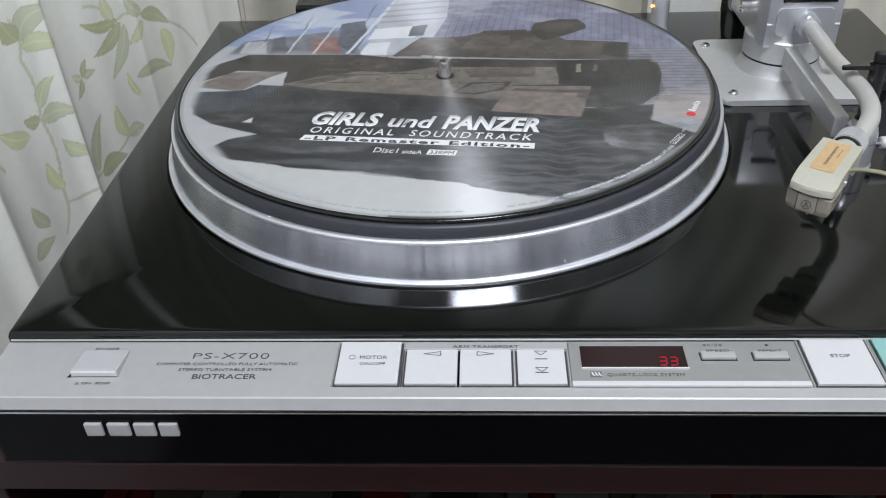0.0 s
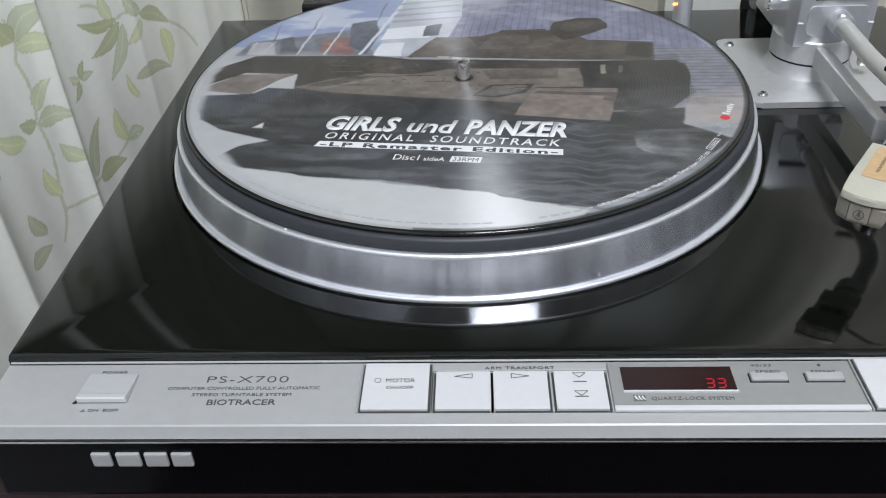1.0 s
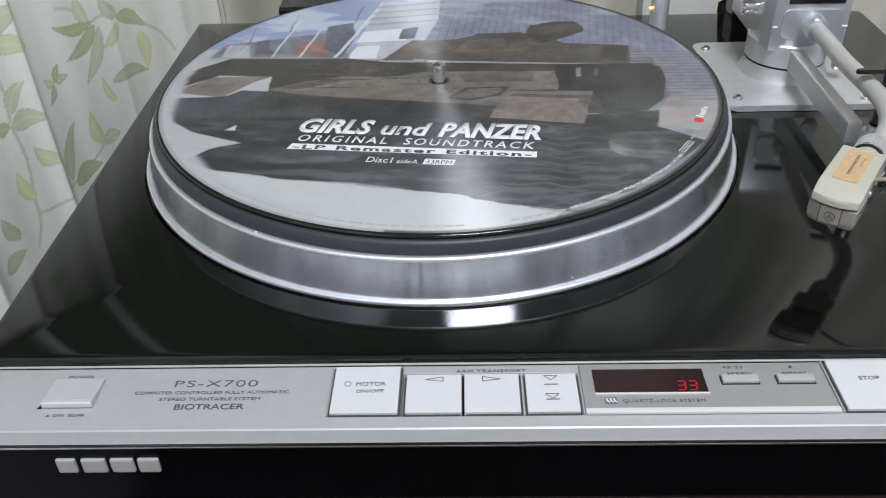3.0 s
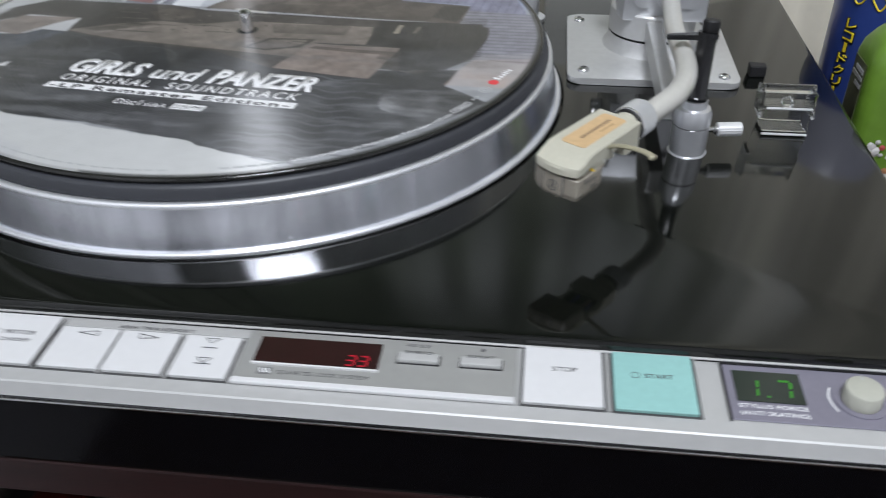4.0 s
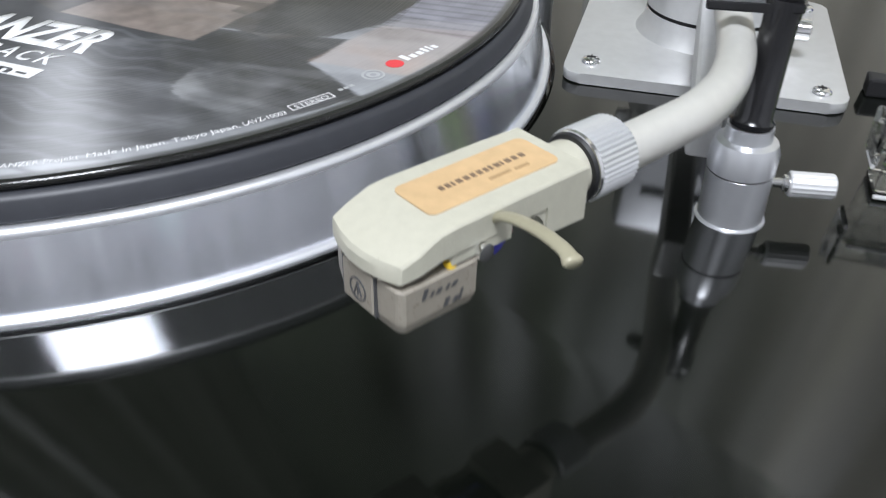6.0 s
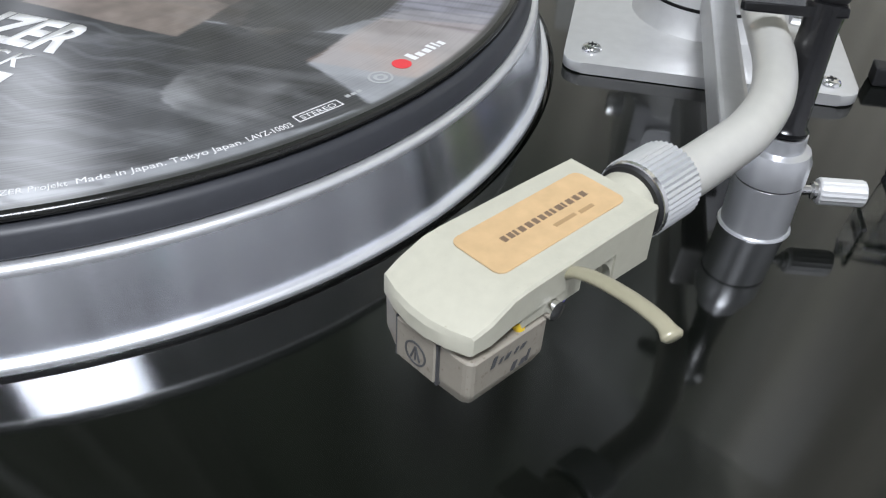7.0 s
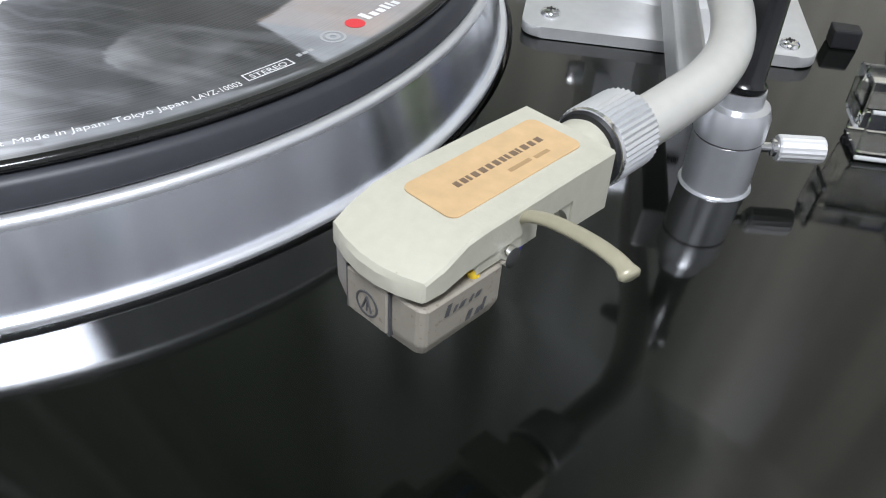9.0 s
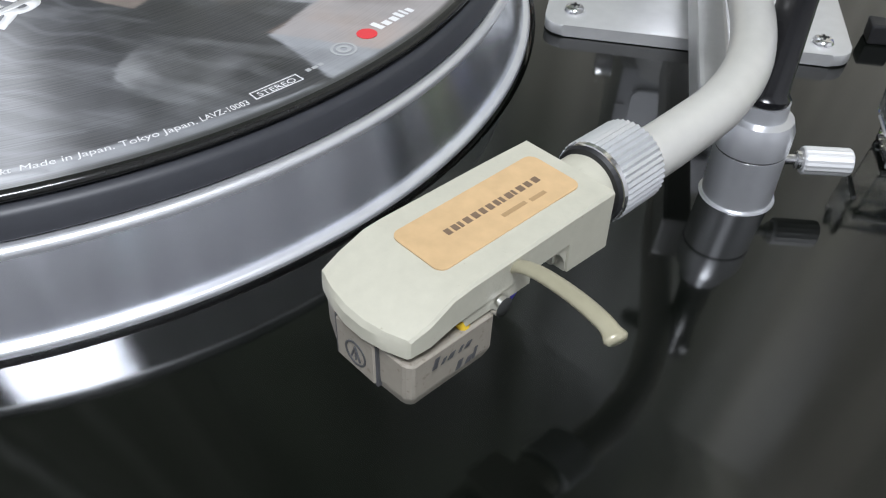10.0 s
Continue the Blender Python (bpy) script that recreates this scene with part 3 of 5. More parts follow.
for kx0, kx1, mark in ((-0.0096, 0.0112, "left"), (0.0122, 0.0328, "right"), (0.0352, 0.0544, "down")):
    key = push_button(kx0, kx1, -0.2164, -0.1966, BUTTON, "white arm transport key")
    mx, my = (kx0 + kx1) / 2, -0.1992

    def outline_mark(pts):
        return part("arrow_mark", joined(*[along([(mx + a[0], my + a[1], KEY_Z), (mx + b[0], my + b[1], KEY_Z)], 0.00017, 6, 0.4) for a, b in zip(pts, pts[1:] + pts[:1])]), INK, key)
    if mark == "left":
        outline_mark([(-0.0034, -0.0004), (0.0034, 0.0010), (0.0034, -0.0014)])
    elif mark == "right":
        outline_mark([(0.0034, -0.0004), (-0.0034, 0.0010), (-0.0034, -0.0014)])
    else:
        for dy in (0.0, -0.0096):
            outline_mark([(-0.0025, dy + 0.0012), (0.0025, dy + 0.0012), (0, dy - 0.0012)])
            part("arrow_mark", box(mx - 0.0025, mx + 0.0025, my + dy - (0.0036 if dy == 0 else 0.0018), my + dy - (0.0032 if dy == 0 else 0.0014), KEY_Z - 0.0001, KEY_Z), INK, key)
part("group_frame", joined(box(-0.0108, 0.0556, -0.1953, -0.1948, -0.0001, 0.0007, 0.0002, 1), box(-0.0112, -0.0106, -0.2168, -0.1948, -0.0001, 0.0007), box(0.0336, 0.0342, -0.2168, -0.1954, -0.0001, 0.0007)), SILVER, deck)
letters("panel_word", "ARM TRANSPORT", 0.0090, -0.1941, 0.0, 0.0270, 0.0016, INK, deck, spacing=1.15)

# display plate in the middle of the panel
plate = part("display_plate", box(0.0562, 0.1476, -0.2166, -0.1914, -0.0001, 0.0010, 0.0003, 1), material("display_plate_silver", (0.35, 0.35, 0.335), 0.40, 0.3, vary=0.05, scale=50, bump=0.06, bump_scale=2500), deck, "darker silver plate")
part("plate_lip", box(0.0562, 0.1476, -0.2172, -0.2148, 0.0002, 0.0016, 0.0004, 2), BUTTON, plate, "bright lower lip")
part("display_window", box(0.0608, 0.1026, -0.2072, -0.1944, 0.0009, 0.00125, 0.0001, 1), SMOKED, plate, "dark red display window")
part("window_edge", box(0.0606, 0.1028, -0.2080, -0.2072, 0.0009, 0.0016), BUTTON, plate)


def digit(segments, x, y, z, w, h, slant, mat, parent, name="lit_digit"):
    """A seven-segment figure; segments out of a b c d e f g."""
    t = w * 0.2
    rows = {"a": ((0, h), (w, h)), "g": ((0, h / 2), (w, h / 2)), "d": ((0, 0), (w, 0)), "f": ((0, h / 2), (0, h)), "e": ((0, 0), (0, h / 2)), "b": ((w, h / 2), (w, h)), "c": ((w, 0), (w, h / 2))}
    bms = []
    for s in segments:
        (ax, ay), (bx, by) = rows[s]
        dx, dy = bx - ax, by - ay
        ln = math.hypot(dx, dy)
        dx, dy = dx / ln, dy / ln
        g = t * 0.55
        a, b = Vector((ax + dx * g, ay + dy * g, 0)), Vector((bx - dx * g, by - dy * g, 0))
        nrm = Vector((-dy, dx, 0)) * t / 2
        bms.append(prism([(q.x + slant * q.y, q.y) for q in (a - nrm, b - nrm, b + nrm, a + nrm)], 0, 0.0001, 0, Matrix.Translation((x, y, z))))
    return part(name, joined(*bms), mat, parent)


for dx in (0.0915, 0.0957):
    digit("abcdg", dx, -0.2058, 0.00126, 0.0029, 0.0046, 0.10, RED_LED, plate)
part("panel_mark", joined(box(0.0637, 0.0682, -0.2124, -0.2092, 0.0010, 0.00112)), material("mark_grey", (0.16, 0.16, 0.16), 0.5), plate, "small dark emblem block")
part("panel_mark", joined(*[along([(0.0644 + k * 0.0013, -0.2098, 0.0012), (0.0648 + k * 0.0013, -0.2112, 0.0012), (0.0655 + k * 0.0013, -0.2117, 0.0012)], 0.0003, 6, 0.4) for k in range(3)]), WHITE_INK, plate)
letters("panel_word", "QUARTZ-LOCK SYSTEM", 0.0703, -0.2118, 0.0010, 0.0300, 0.0017, INK, plate, spacing=1.1)
letters("panel_word", "45/33", 0.1105, -0.1944, 0.0010, 0.0078, 0.0014, INK, plate, spacing=1.1)
part("repeat_lamp", lathe([(0, 0.0010), (0.0007, 0.0010), (0.0006, 0.0013), (0, 0.0014)], (0.1362, -0.1938, 0), 12), INK, plate)
for kx, word in ((0.1086, "SPEED"), (0.1292, "REPEAT")):
    small = part("small_key", box(kx, kx + 0.0136, -0.2027, -0.1987, 0.0009, 0.0027, 0.0006, 2), SILVER, plate, "small silver bar key")
    letters("key_word", word, kx + 0.0022, -0.1995, 0.00265, 0.0092, 0.0013, INK, small)
    part("key_slot", box(kx - 0.0004, kx + 0.0140, -0.2031, -0.1982, 0.0009, 0.0011), RUBBER, small)

stop_key = push_button(0.1500, 0.1752, -0.2164, -0.1908, BUTTON, "white stop key")
letters("key_word", "STOP", 0.1592, -0.2017, KEY_Z - 0.0001, 0.0078, 0.0020, INK, stop_key)
start_key = push_button(0.1786, 0.2040, -0.2164, -0.1902, TEAL, "pale turquoise start key")
part("key_mark", ring_flat(0.0012, 0.0014, KEY_Z - 0.0001, KEY_Z, (0.1856, -0.2010, 0), 24), INK, start_key)
letters("key_word", "START", 0.1886, -0.2020, KEY_Z - 0.0001, 0.0088, 0.0020, INK, start_key)

# power switch
POWER_SILVER = material("switch_plastic", (0.46, 0.46, 0.46), 0.42, vary=0.03, scale=80)
power = part("power_switch", prism([(-0.2112, -0.0001), (-0.1962, -0.0001), (-0.1962, 0.0009), (-0.2086, 0.0022), (-0.2094, 0.0030), (-0.2112, 0.0028)], -0.1456, -0.1264, 0.0003, Matrix(((0, 0, 1, 0), (1, 0, 0, 0), (0, 1, 0, 0), (0, 0, 0, 1)))), POWER_SILVER, deck, "pale grey power switch")
part("front_lip", box(-0.1455, -0.1265, -0.2116, -0.2106, 0.0004, 0.0028, 0.0003, 1), BUTTON, power, "white front edge")
part("slot", prism([(-0.1474, -0.2116), (-0.1458, -0.2116), (-0.1458, -0.2086)], -0.0001, 0.0002), RUBBER, power)
letters("panel_word", "POWER", -0.1416, -0.1954, -0.0001, 0.0102, 0.0017, INK, deck, shear=0.0, spacing=1.1)
letters("panel_word", "ON    OFF", -0.1402, -0.2156, -0.0001, 0.0118, 0.0014, INK, deck)
part("panel_mark", joined(box(-0.1428, -0.1412, -0.2156, -0.2153, -0.0001, 0.0), box(-0.1424, -0.1416, -0.2150, -0.2146, -0.0001, 0.0), box(-0.1343, -0.1339, -0.2156, -0.2142, -0.0001, 0.0), box(-0.1336, -0.1332, -0.2156, -0.2142, -0.0001, 0.0)), INK, deck)
letters("model_number", "PS-X700", -0.0986, -0.2006, -0.0001, 0.0318, 0.0037, INK, deck, bold=-0.012, spacing=1.1)
letters("panel_line", "COMPUTER CONTROLLED FULLY AUTOMATIC", -0.1128, -0.2044, -0.0001, 0.0588, 0.0016, INK, deck)
letters("panel_line", "STEREO TURNTABLE SYSTEM", -0.1026, -0.2078, -0.0001, 0.0382, 0.0016, INK, deck)
letters("panel_line", "BIOTRACER", -0.0958, -0.2124, -0.0001, 0.0262, 0.0029, INK, deck, bold=0.01)

# stylus force plate with its window and knob
force = part("force_plate", box(0.2140, 0.2670, -0.2160, -0.1914, -0.0001, 0.0004, 0.0002, 1), MAUVE, deck, "mauve-grey recessed plate")
part("plate_edge", joined(box(0.2132, 0.2140, -0.2166, -0.1908, -0.0001, 0.0006), box(0.2140, 0.2678, -0.1914, -0.1906, -0.0001, 0.0006), box(0.2670, 0.2678, -0.2166, -0.1914, -0.0001, 0.0006)), GLOSS_BLACK, force)
part("force_window", box(0.2166, 0.2376, -0.2080, -0.1942, 0.0004, 0.0007, 0.0001, 1), GREEN_DARK, force, "dark green display window")
digit("bc", 0.2196, -0.2058, 0.00072, 0.0036, 0.0076, 0.12, GREEN_LED, force)
digit("abc", 0.2292, -0.2058, 0.00072, 0.0042, 0.0076, 0.12, GREEN_LED, force)
part("lit_point", box(0.2262, 0.2270, -0.2060, -0.2052, 0.0007, 0.0008), GREEN_LED, force)
letters("plate_word", "STYLUS FORCE", 0.2168, -0.2106, 0.0004, 0.0208, 0.0017, WHITE_INK, force)
letters("plate_word", "(ANTI SKATING)", 0.2168, -0.2136, 0.0004, 0.0208, 0.0017, WHITE_INK, force)
part("knob_well", ring_flat(0.0064, 0.0082, 0.0003, 0.0008, (0.2546, -0.2040, 0), 48), MAUVE, force)
part("dial_mark", joined(*[along([(0.2546 + 0.0096 * math.cos(radians(a)), -0.2040 + 0.0096 * math.sin(radians(a)), 0.0005) for a in np.linspace(150, 215, 12)], 0.0003, 6, 0.5)]), WHITE_INK, force)
knob = part("force_knob", lathe([(0, 0.0005), (0.0059, 0.0005), (0.0059, 0.0050), (0.0055, 0.0057), (0.0048, 0.0060), (0, 0.0060)], (0.2546, -0.2040, 0), 48), KNOB_GREY, force, "round grey-beige knob", smooth=35)
part("knob_line", box(0.2543, 0.2549, -0.2005, -0.1985, 0.0059, 0.0061), PALE_INK, knob)

# raised maker's badge: four plain metal blocks on the black front
for bx, bw in ((-0.1388, 0.0074), (-0.1294, 0.0092), (-0.1186, 0.0088), (-0.1084, 0.0080)):
    b = box(bx, bx + bw, -0.2261, -0.2245, -0.0190, -0.0120, 0.0008, 2)
    part("badge_block", b, SILVER, deck, "raised silver badge block")

# platter: turned rim, rubber mat, spindle
platter = part("platter", lathe([(0.02, 0.0015), (0.1570, 0.0015), (0.1600, 0.0022), (0.1605, 0.0034), (0.1606, 0.0056)], (0, 0, 0), 200), ALU_BRIGHT, deck, "bright polished lower rim", smooth=30)
part("lower_bead", lathe([(0.1606, 0.0056)] + [(0.1594 + 0.0012 * math.cos(radians(a)), 0.0062 + 0.0012 * math.sin(radians(a))) for a in range(0, 100, 12)] + [(0.1584, 0.0074)], (0, 0, 0), 240), BEAD, platter, "bright rounded lower edge", smooth=60)
part("rim", lathe([(0.1584, 0.0074), (0.1553, 0.0240)], (0, 0, 0), 240), ALU, platter, "turned aluminium rim band", smooth=30)
part("upper_edge", lathe([(0.1553, 0.0240)] + [(0.1538 + 0.0015 * math.cos(radians(a)), 0.0246 + 0.0014 * math.sin(radians(a))) for a in range(0, 100, 12)] + [(0.1520, 0.0260), (0.10, 0.0260)], (0, 0, 0), 240), BEAD, platter, "bright rounded upper edge", smooth=60)
part("mat", lathe([(0.06, 0.0260), (0.1528, 0.0261), (0.1533, 0.0268), (0.1524, 0.0308), (0.1515, 0.0318), (0.1500, 0.0321), (0.005, 0.0321)], (0, 0, 0), 160), MAT_RUBBER, platter, "thick black rubber mat", smooth=40)
part("spindle", lathe([(0.0036, 0.02), (0.0036, 0.0420), (0.0033, 0.0436), (0.0020, 0.0446), (0, 0.0449)], (0, 0, 0), 32), CHROME, platter, "bright steel spindle", smooth=40)
for fx, fy, fz in ((-0.0760, -0.1338, 0.0262), (0.060, -0.1485, 0.0088)):
    part("platter_flaw", lathe([(0, -0.0006), (0.0006, 0), (0, 0.0006)], (fx, fy, fz), 8), WHITE_INK, platter, "tiny bright chip")
part("well_ring", ring_flat(0.1611, 0.1613, -0.0012, 0.0012, (0, 0, 0), 160), material("copper_ring", (0.045, 0.024, 0.018), 0.35, 0.8), deck, "thin coppery ring in the gap")

# tonearm base plate with screws
PX0, PX1, PY0, PY1, PZ = 0.1638, 0.2525, 0.0135, 0.1085, 0.0090
base_plate = part("arm_plate", prism(rounded(PX0, PX1, PY0, PY1, 0.0062), DECK_Z + 0.0003, PZ, 0.0009), CAST, deck, "satin cast metal plate", smooth=35)
part("plate_gasket", prism(rounded(PX0 + 0.004, PX1 - 0.004, PY0 + 0.004, PY1 - 0.004, 0.005), DECK_Z + 0.0001, DECK_Z + 0.0005, 0), RUBBER, base_plate)
for sx, sy in ((0.1722, 0.0233), (0.1708, 0.0975), (0.2442, 0.0203), (0.2440, 0.0975)):
    sc = part("screw", lathe([(0.0033, PZ), (0.0033, PZ + 0.0007), (0.0026, PZ + 0.0016), (0.0012, PZ + 0.0020), (0, PZ + 0.0021)], (sx, sy, 0), 24), CHROME, base_plate, smooth=40)
    part("screw_recess", joined(box(sx - 0.0014, sx + 0.0014, sy - 0.0003, sy + 0.0003, PZ + 0.0018, PZ + 0.00225), box(sx - 0.0003, sx + 0.0003, sy - 0.0014, sy + 0.0014, PZ + 0.0018, PZ + 0.00225)), RUBBER, base_plate)
AX, AY = 0.2095, 0.0640
part("arm_pedestal", lathe([(0.0300, PZ), (0.0262, PZ + 0.0006), (0.0240, PZ + 0.004), (0.0232, PZ + 0.0085)], (AX, AY, 0), 64), CAST, base_plate, "turned pedestal", smooth=40)
part("pedestal_gap", lathe([(0.0226, PZ + 0.0080), (0.0226, PZ + 0.0100)], (AX, AY, 0), 64), RUBBER, base_plate)
part("arm_collar", lathe([(0.0222, PZ + 0.0095), (0.0234, PZ + 0.0098), (0.0234, PZ + 0.0225), (0.0226, PZ + 0.0234), (0.0, PZ + 0.0234)], (AX, AY, 0), 64), CAST, base_plate, "turned metal collar", smooth=40)
part("arm_beam", box(0.2040, 0.2115, -0.050, 0.060, 0.0180, 0.0300, 0.0012), CAST, deck, "slanting cast metal beam")

# bearing block
block = part("bearing_block", prism([(0.1912, 0.0440), (0.2345, 0.0440), (0.2365, 0.0540), (0.2365, 0.1150), (0.1885, 0.1150), (0.1885, 0.0540)], 0.0290, 0.0760, 0.0016), SATIN, deck, "chunky satin silver bearing block", smooth=35)
part("block_seam", box(0.1914, 0.1945, 0.0434, 0.0441, 0.0432, 0.0439), WHITE_INK, block)
part("block_seam", box(0.2312, 0.2343, 0.0434, 0.0441, 0.0432, 0.0439), WHITE_INK, block)
part("face_plate", prism(rounded(-0.0165, 0.0165, -0.0085, 0.0085, 0.003), 0, 0.0012, 0.0003, Matrix.Translation((0.2130, 0.0441, 0.0452)) @ pose(0, 0, 0, 90)), SATIN, block)
part("top_slot", box(0.1985, 0.2300, 0.0430, 0.0560, 0.0570, 0.0605, 0.0004, 1), GLOSS_BLACK, block)
part("thumb_screw", lathe([(0, 0), (0.0042, 0), (0.0046, 0.001), (0.0046, 0.006), (0.0038, 0.007), (0, 0.007)], m=Matrix.Translation((0.1887, 0.074, 0.0450)) @ pose(0, 0, 0, 0, -90, 0), steps=28), CHROME, block, smooth=35)
part("thumb_screw", lathe([(0, 0), (0.0032, 0), (0.0036, 0.001), (0.0036, 0.007), (0, 0.008)], m=Matrix.Translation((0.2330, 0.047, 0.0190)) @ pose(0, 0, 0, 0, 90, 0), steps=28), CHROME, block, smooth=35)
part("counterweight", lathe([(0, 0), (0.017, 0), (0.018, 0.001), (0.018, 0.026), (0.017, 0.027), (0, 0.027)], m=Matrix.Translation((0.208, 0.120, 0.050)) @ pose(0, 0, 0, -90, 0, 0), steps=48), GLOSS_BLACK, block, smooth=35)

# arm tube with collar, shell and pickup
ARM_Z = 0.0482
tube_pts = smooth_path([(0.2138, 0.0400, 0.0452), (0.2120, 0.0150, 0.0465), (0.2100, -0.0150, 0.0475), (0.2103, -0.0380, 0.0480), (0.2106, -0.0570, ARM_Z), (0.2085, -0.0740, ARM_Z), (0.2035, -0.0880, ARM_Z), (0.1972, -0.0985, ARM_Z), (0.1915, -0.1070, ARM_Z), (0.1885, -0.1110, ARM_Z)], 8)
arm = part("tonearm", along(tube_pts, 0.0044, 28), ARM_GREY, deck, "grey painted curved arm tube", smooth=60)
part("arm_socket", along([(0.2141, 0.0450, 0.0450), (0.2133, 0.0350, 0.0455), (0.2131, 0.0325, 0.0456)], [0.0068, 0.0066, 0.0060], 32), SATIN, arm, smooth=40)
FWD = Vector((-0.571, -0.821, 0)).normalized()
RIGHT = Vector((-FWD.y, FWD.x, 0)) * -1
RIGHT = RIGHT if RIGHT.x > 0 else -RIGHT
SHELL = Matrix(((RIGHT.x, 0.948 * FWD.x, 0, 0.1788), (RIGHT.y, 0.948 * FWD.y, 0, -0.1209), (0, 0, 1, 0), (0, 0, 0, 1)))  # x across, y towards the tip


def knurled(r, length, teeth=44):
    bm = bmesh.new()
    ring = []
    for i in range(teeth * 2):
        a, rr = 2 * math.pi * i / (teeth * 2), r if i % 2 else r * 0.955
        ring.append((rr * math.cos(a), rr * math.sin(a)))
    rows = [[bm.verts.new((x * k, y * k, z)) for x, y in ring] for z, k in ((0, 0.90), (0.0004, 1), (length - 0.0004, 1), (length, 0.92))]
    n = len(ring)
    for a, b in zip(rows, rows[1:]):
        for i in range(n):
            bm.faces.new((a[i], a[(i + 1) % n], b[(i + 1) % n], b[i]))
    bm.faces.new(rows[0][::-1]), bm.faces.new(rows[-1])
    return bm


COLLAR_AT = SHELL @ Matrix.Translation((0.0009, -0.0066, ARM_Z - 0.0002)) @ pose(0, 0, 0, 90)
b = knurled(0.0069, 0.0102)
b.transform(COLLAR_AT)
part("locking_collar", b, KNURL, arm, "ribbed grey metal locking ring")
part("collar_crown", lathe([(0.0058, -0.0007), (0.0066, -0.0004), (0.0067, 0.0003), (0.0058, 0.0003)], m=COLLAR_AT, steps=48, closed=True), CHROME, arm, "bright bevel ring", smooth=40)
part("collar_gasket", lathe([(0.0040, -0.0012), (0.0061, -0.0012), (0.0064, -0.0006), (0.0064, 0.0), (0.0040, 0.0)], m=COLLAR_AT, steps=40, closed=True), RUBBER, arm, "black gasket ring")
part("shell_neck", lathe([(0.0050, -0.0080), (0.0052, -0.0012)], m=COLLAR_AT, steps=32), CREAM, arm, smooth=40)

TOP = 0.0536
# head shell: side view (y forward, z up) carried across, then the tip is drawn in


def on_shell(bm, z):
    bm.transform(SHELL @ Matrix.Translation((0, 0, z)))
    return bm


def shell_mesh():
    """A flat-topped shell whose nose slopes down and bows forward; one front corner is cut."""
    bm = bmesh.new()
    # y, forward bow, half width inside, half width outside, underside, top
    stations = [(-0.0012, 0.0, 0.0087, 0.0086, TOP - 0.0104, TOP - 0.0002), (0.0084, 0.0, 0.0088, 0.0087, TOP - 0.0099, TOP), (0.0086, 0.0, 0.0088, 0.0087, TOP - 0.0046, TOP),
                (0.0290, 0.0, 0.0090, 0.0089, TOP - 0.0048, TOP), (0.0322, 0.0002, 0.0091, 0.0089, TOP - 0.0050, TOP - 0.0003), (0.0366, 0.0010, 0.0093, 0.0090, TOP - 0.0058, TOP - 0.0020),
                (0.0394, 0.0020, 0.0092, 0.0084, TOP - 0.0063, TOP - 0.0033), (0.0398, 0.0021, 0.0088, 0.0081, TOP - 0.0064, TOP - 0.0042)]
    cols = [-1, -0.97, -0.6, -0.2, 0.2, 0.6, 0.96, 1]
    tops, lows = [], []
    for y, bow, wl, wr, zb, zt in stations:
        xs = [u * (wl if u < 0 else wr) for u in cols]
        tops.append([bm.verts.new((x, y + bow * (1 - u * u), zt - (0.0004 if abs(u) == 1 else 0))) for x, u in zip(xs, cols)])
        lows.append([bm.verts.new((x, y + bow * (1 - u * u), zb)) for x, u in zip(xs, cols)])
    n = len(cols) - 1
    for k in range(len(stations) - 1):
        for i in range(n):
            bm.faces.new((tops[k][i], tops[k][i + 1], tops[k + 1][i + 1], tops[k + 1][i]))
            bm.faces.new((lows[k][i], lows[k][i + 1], lows[k + 1][i + 1], lows[k + 1][i]))
        for i in (0, n):
            bm.faces.new((tops[k][i], tops[k + 1][i], lows[k + 1][i], lows[k][i]))
    for k in (0, -1):
        for i in range(n):
            bm.faces.new((tops[k][i], tops[k][i + 1], lows[k][i + 1], lows[k][i]))
    bm.transform(SHELL)
    return bm


part("shell_neck", on_shell(along([(0, -0.0080, 0.0482), (0, 0.0020, 0.0482)], 0.0047, 32), 0), CREAM, arm, smooth=50)
shell = part("head_shell", shell_mesh(), CREAM, arm, "cream painted head shell", smooth=25)
b = prism(rounded(-0.0054, 0.0046, 0.0015, 0.0305, 0.0016), TOP - 0.00005, TOP + 0.00012, 0)
b.transform(SHELL)
part("shell_sticker", b, STICKER, arm, "orange-tan paper sticker")


# maker's wordmark on the sticker as plain bars, its second line as a thin tan bar
yy = 0.0054
for ln in (0.0016, 0.0014, 0.0016, 0.0007, 0.0016, 0.0009, 0.0012, 0.0014, 0.0013, 0.0015, 0.0015, 0.0008, 0.0013, 0.0013):
    part("sticker_bar", on_shell(box(-0.0012, 0.0000, yy, yy + ln * 0.70, 0, 0.00005), TOP + 0.00013), BROWN_INK, arm)
    yy += ln * 1.08
for ya, yb, xa in ((0.0070, 0.0102, 0.0018), (0.0110, 0.0158, 0.0016)):
    part("sticker_bar", on_shell(box(xa, xa + 0.0007, ya, yb, 0, 0.00005), TOP + 0.00013), TAN_INK, arm)
# skirts of the shell either side of the pins, and the arch behind them
for sx in (-0.0085, 0.0065):
    part("shell_skirt", on_shell(box(sx, sx + 0.0021, 0.0165, 0.0300, TOP - 0.0074, TOP - 0.0044, 0.0004, 1), 0), CREAM, arm)
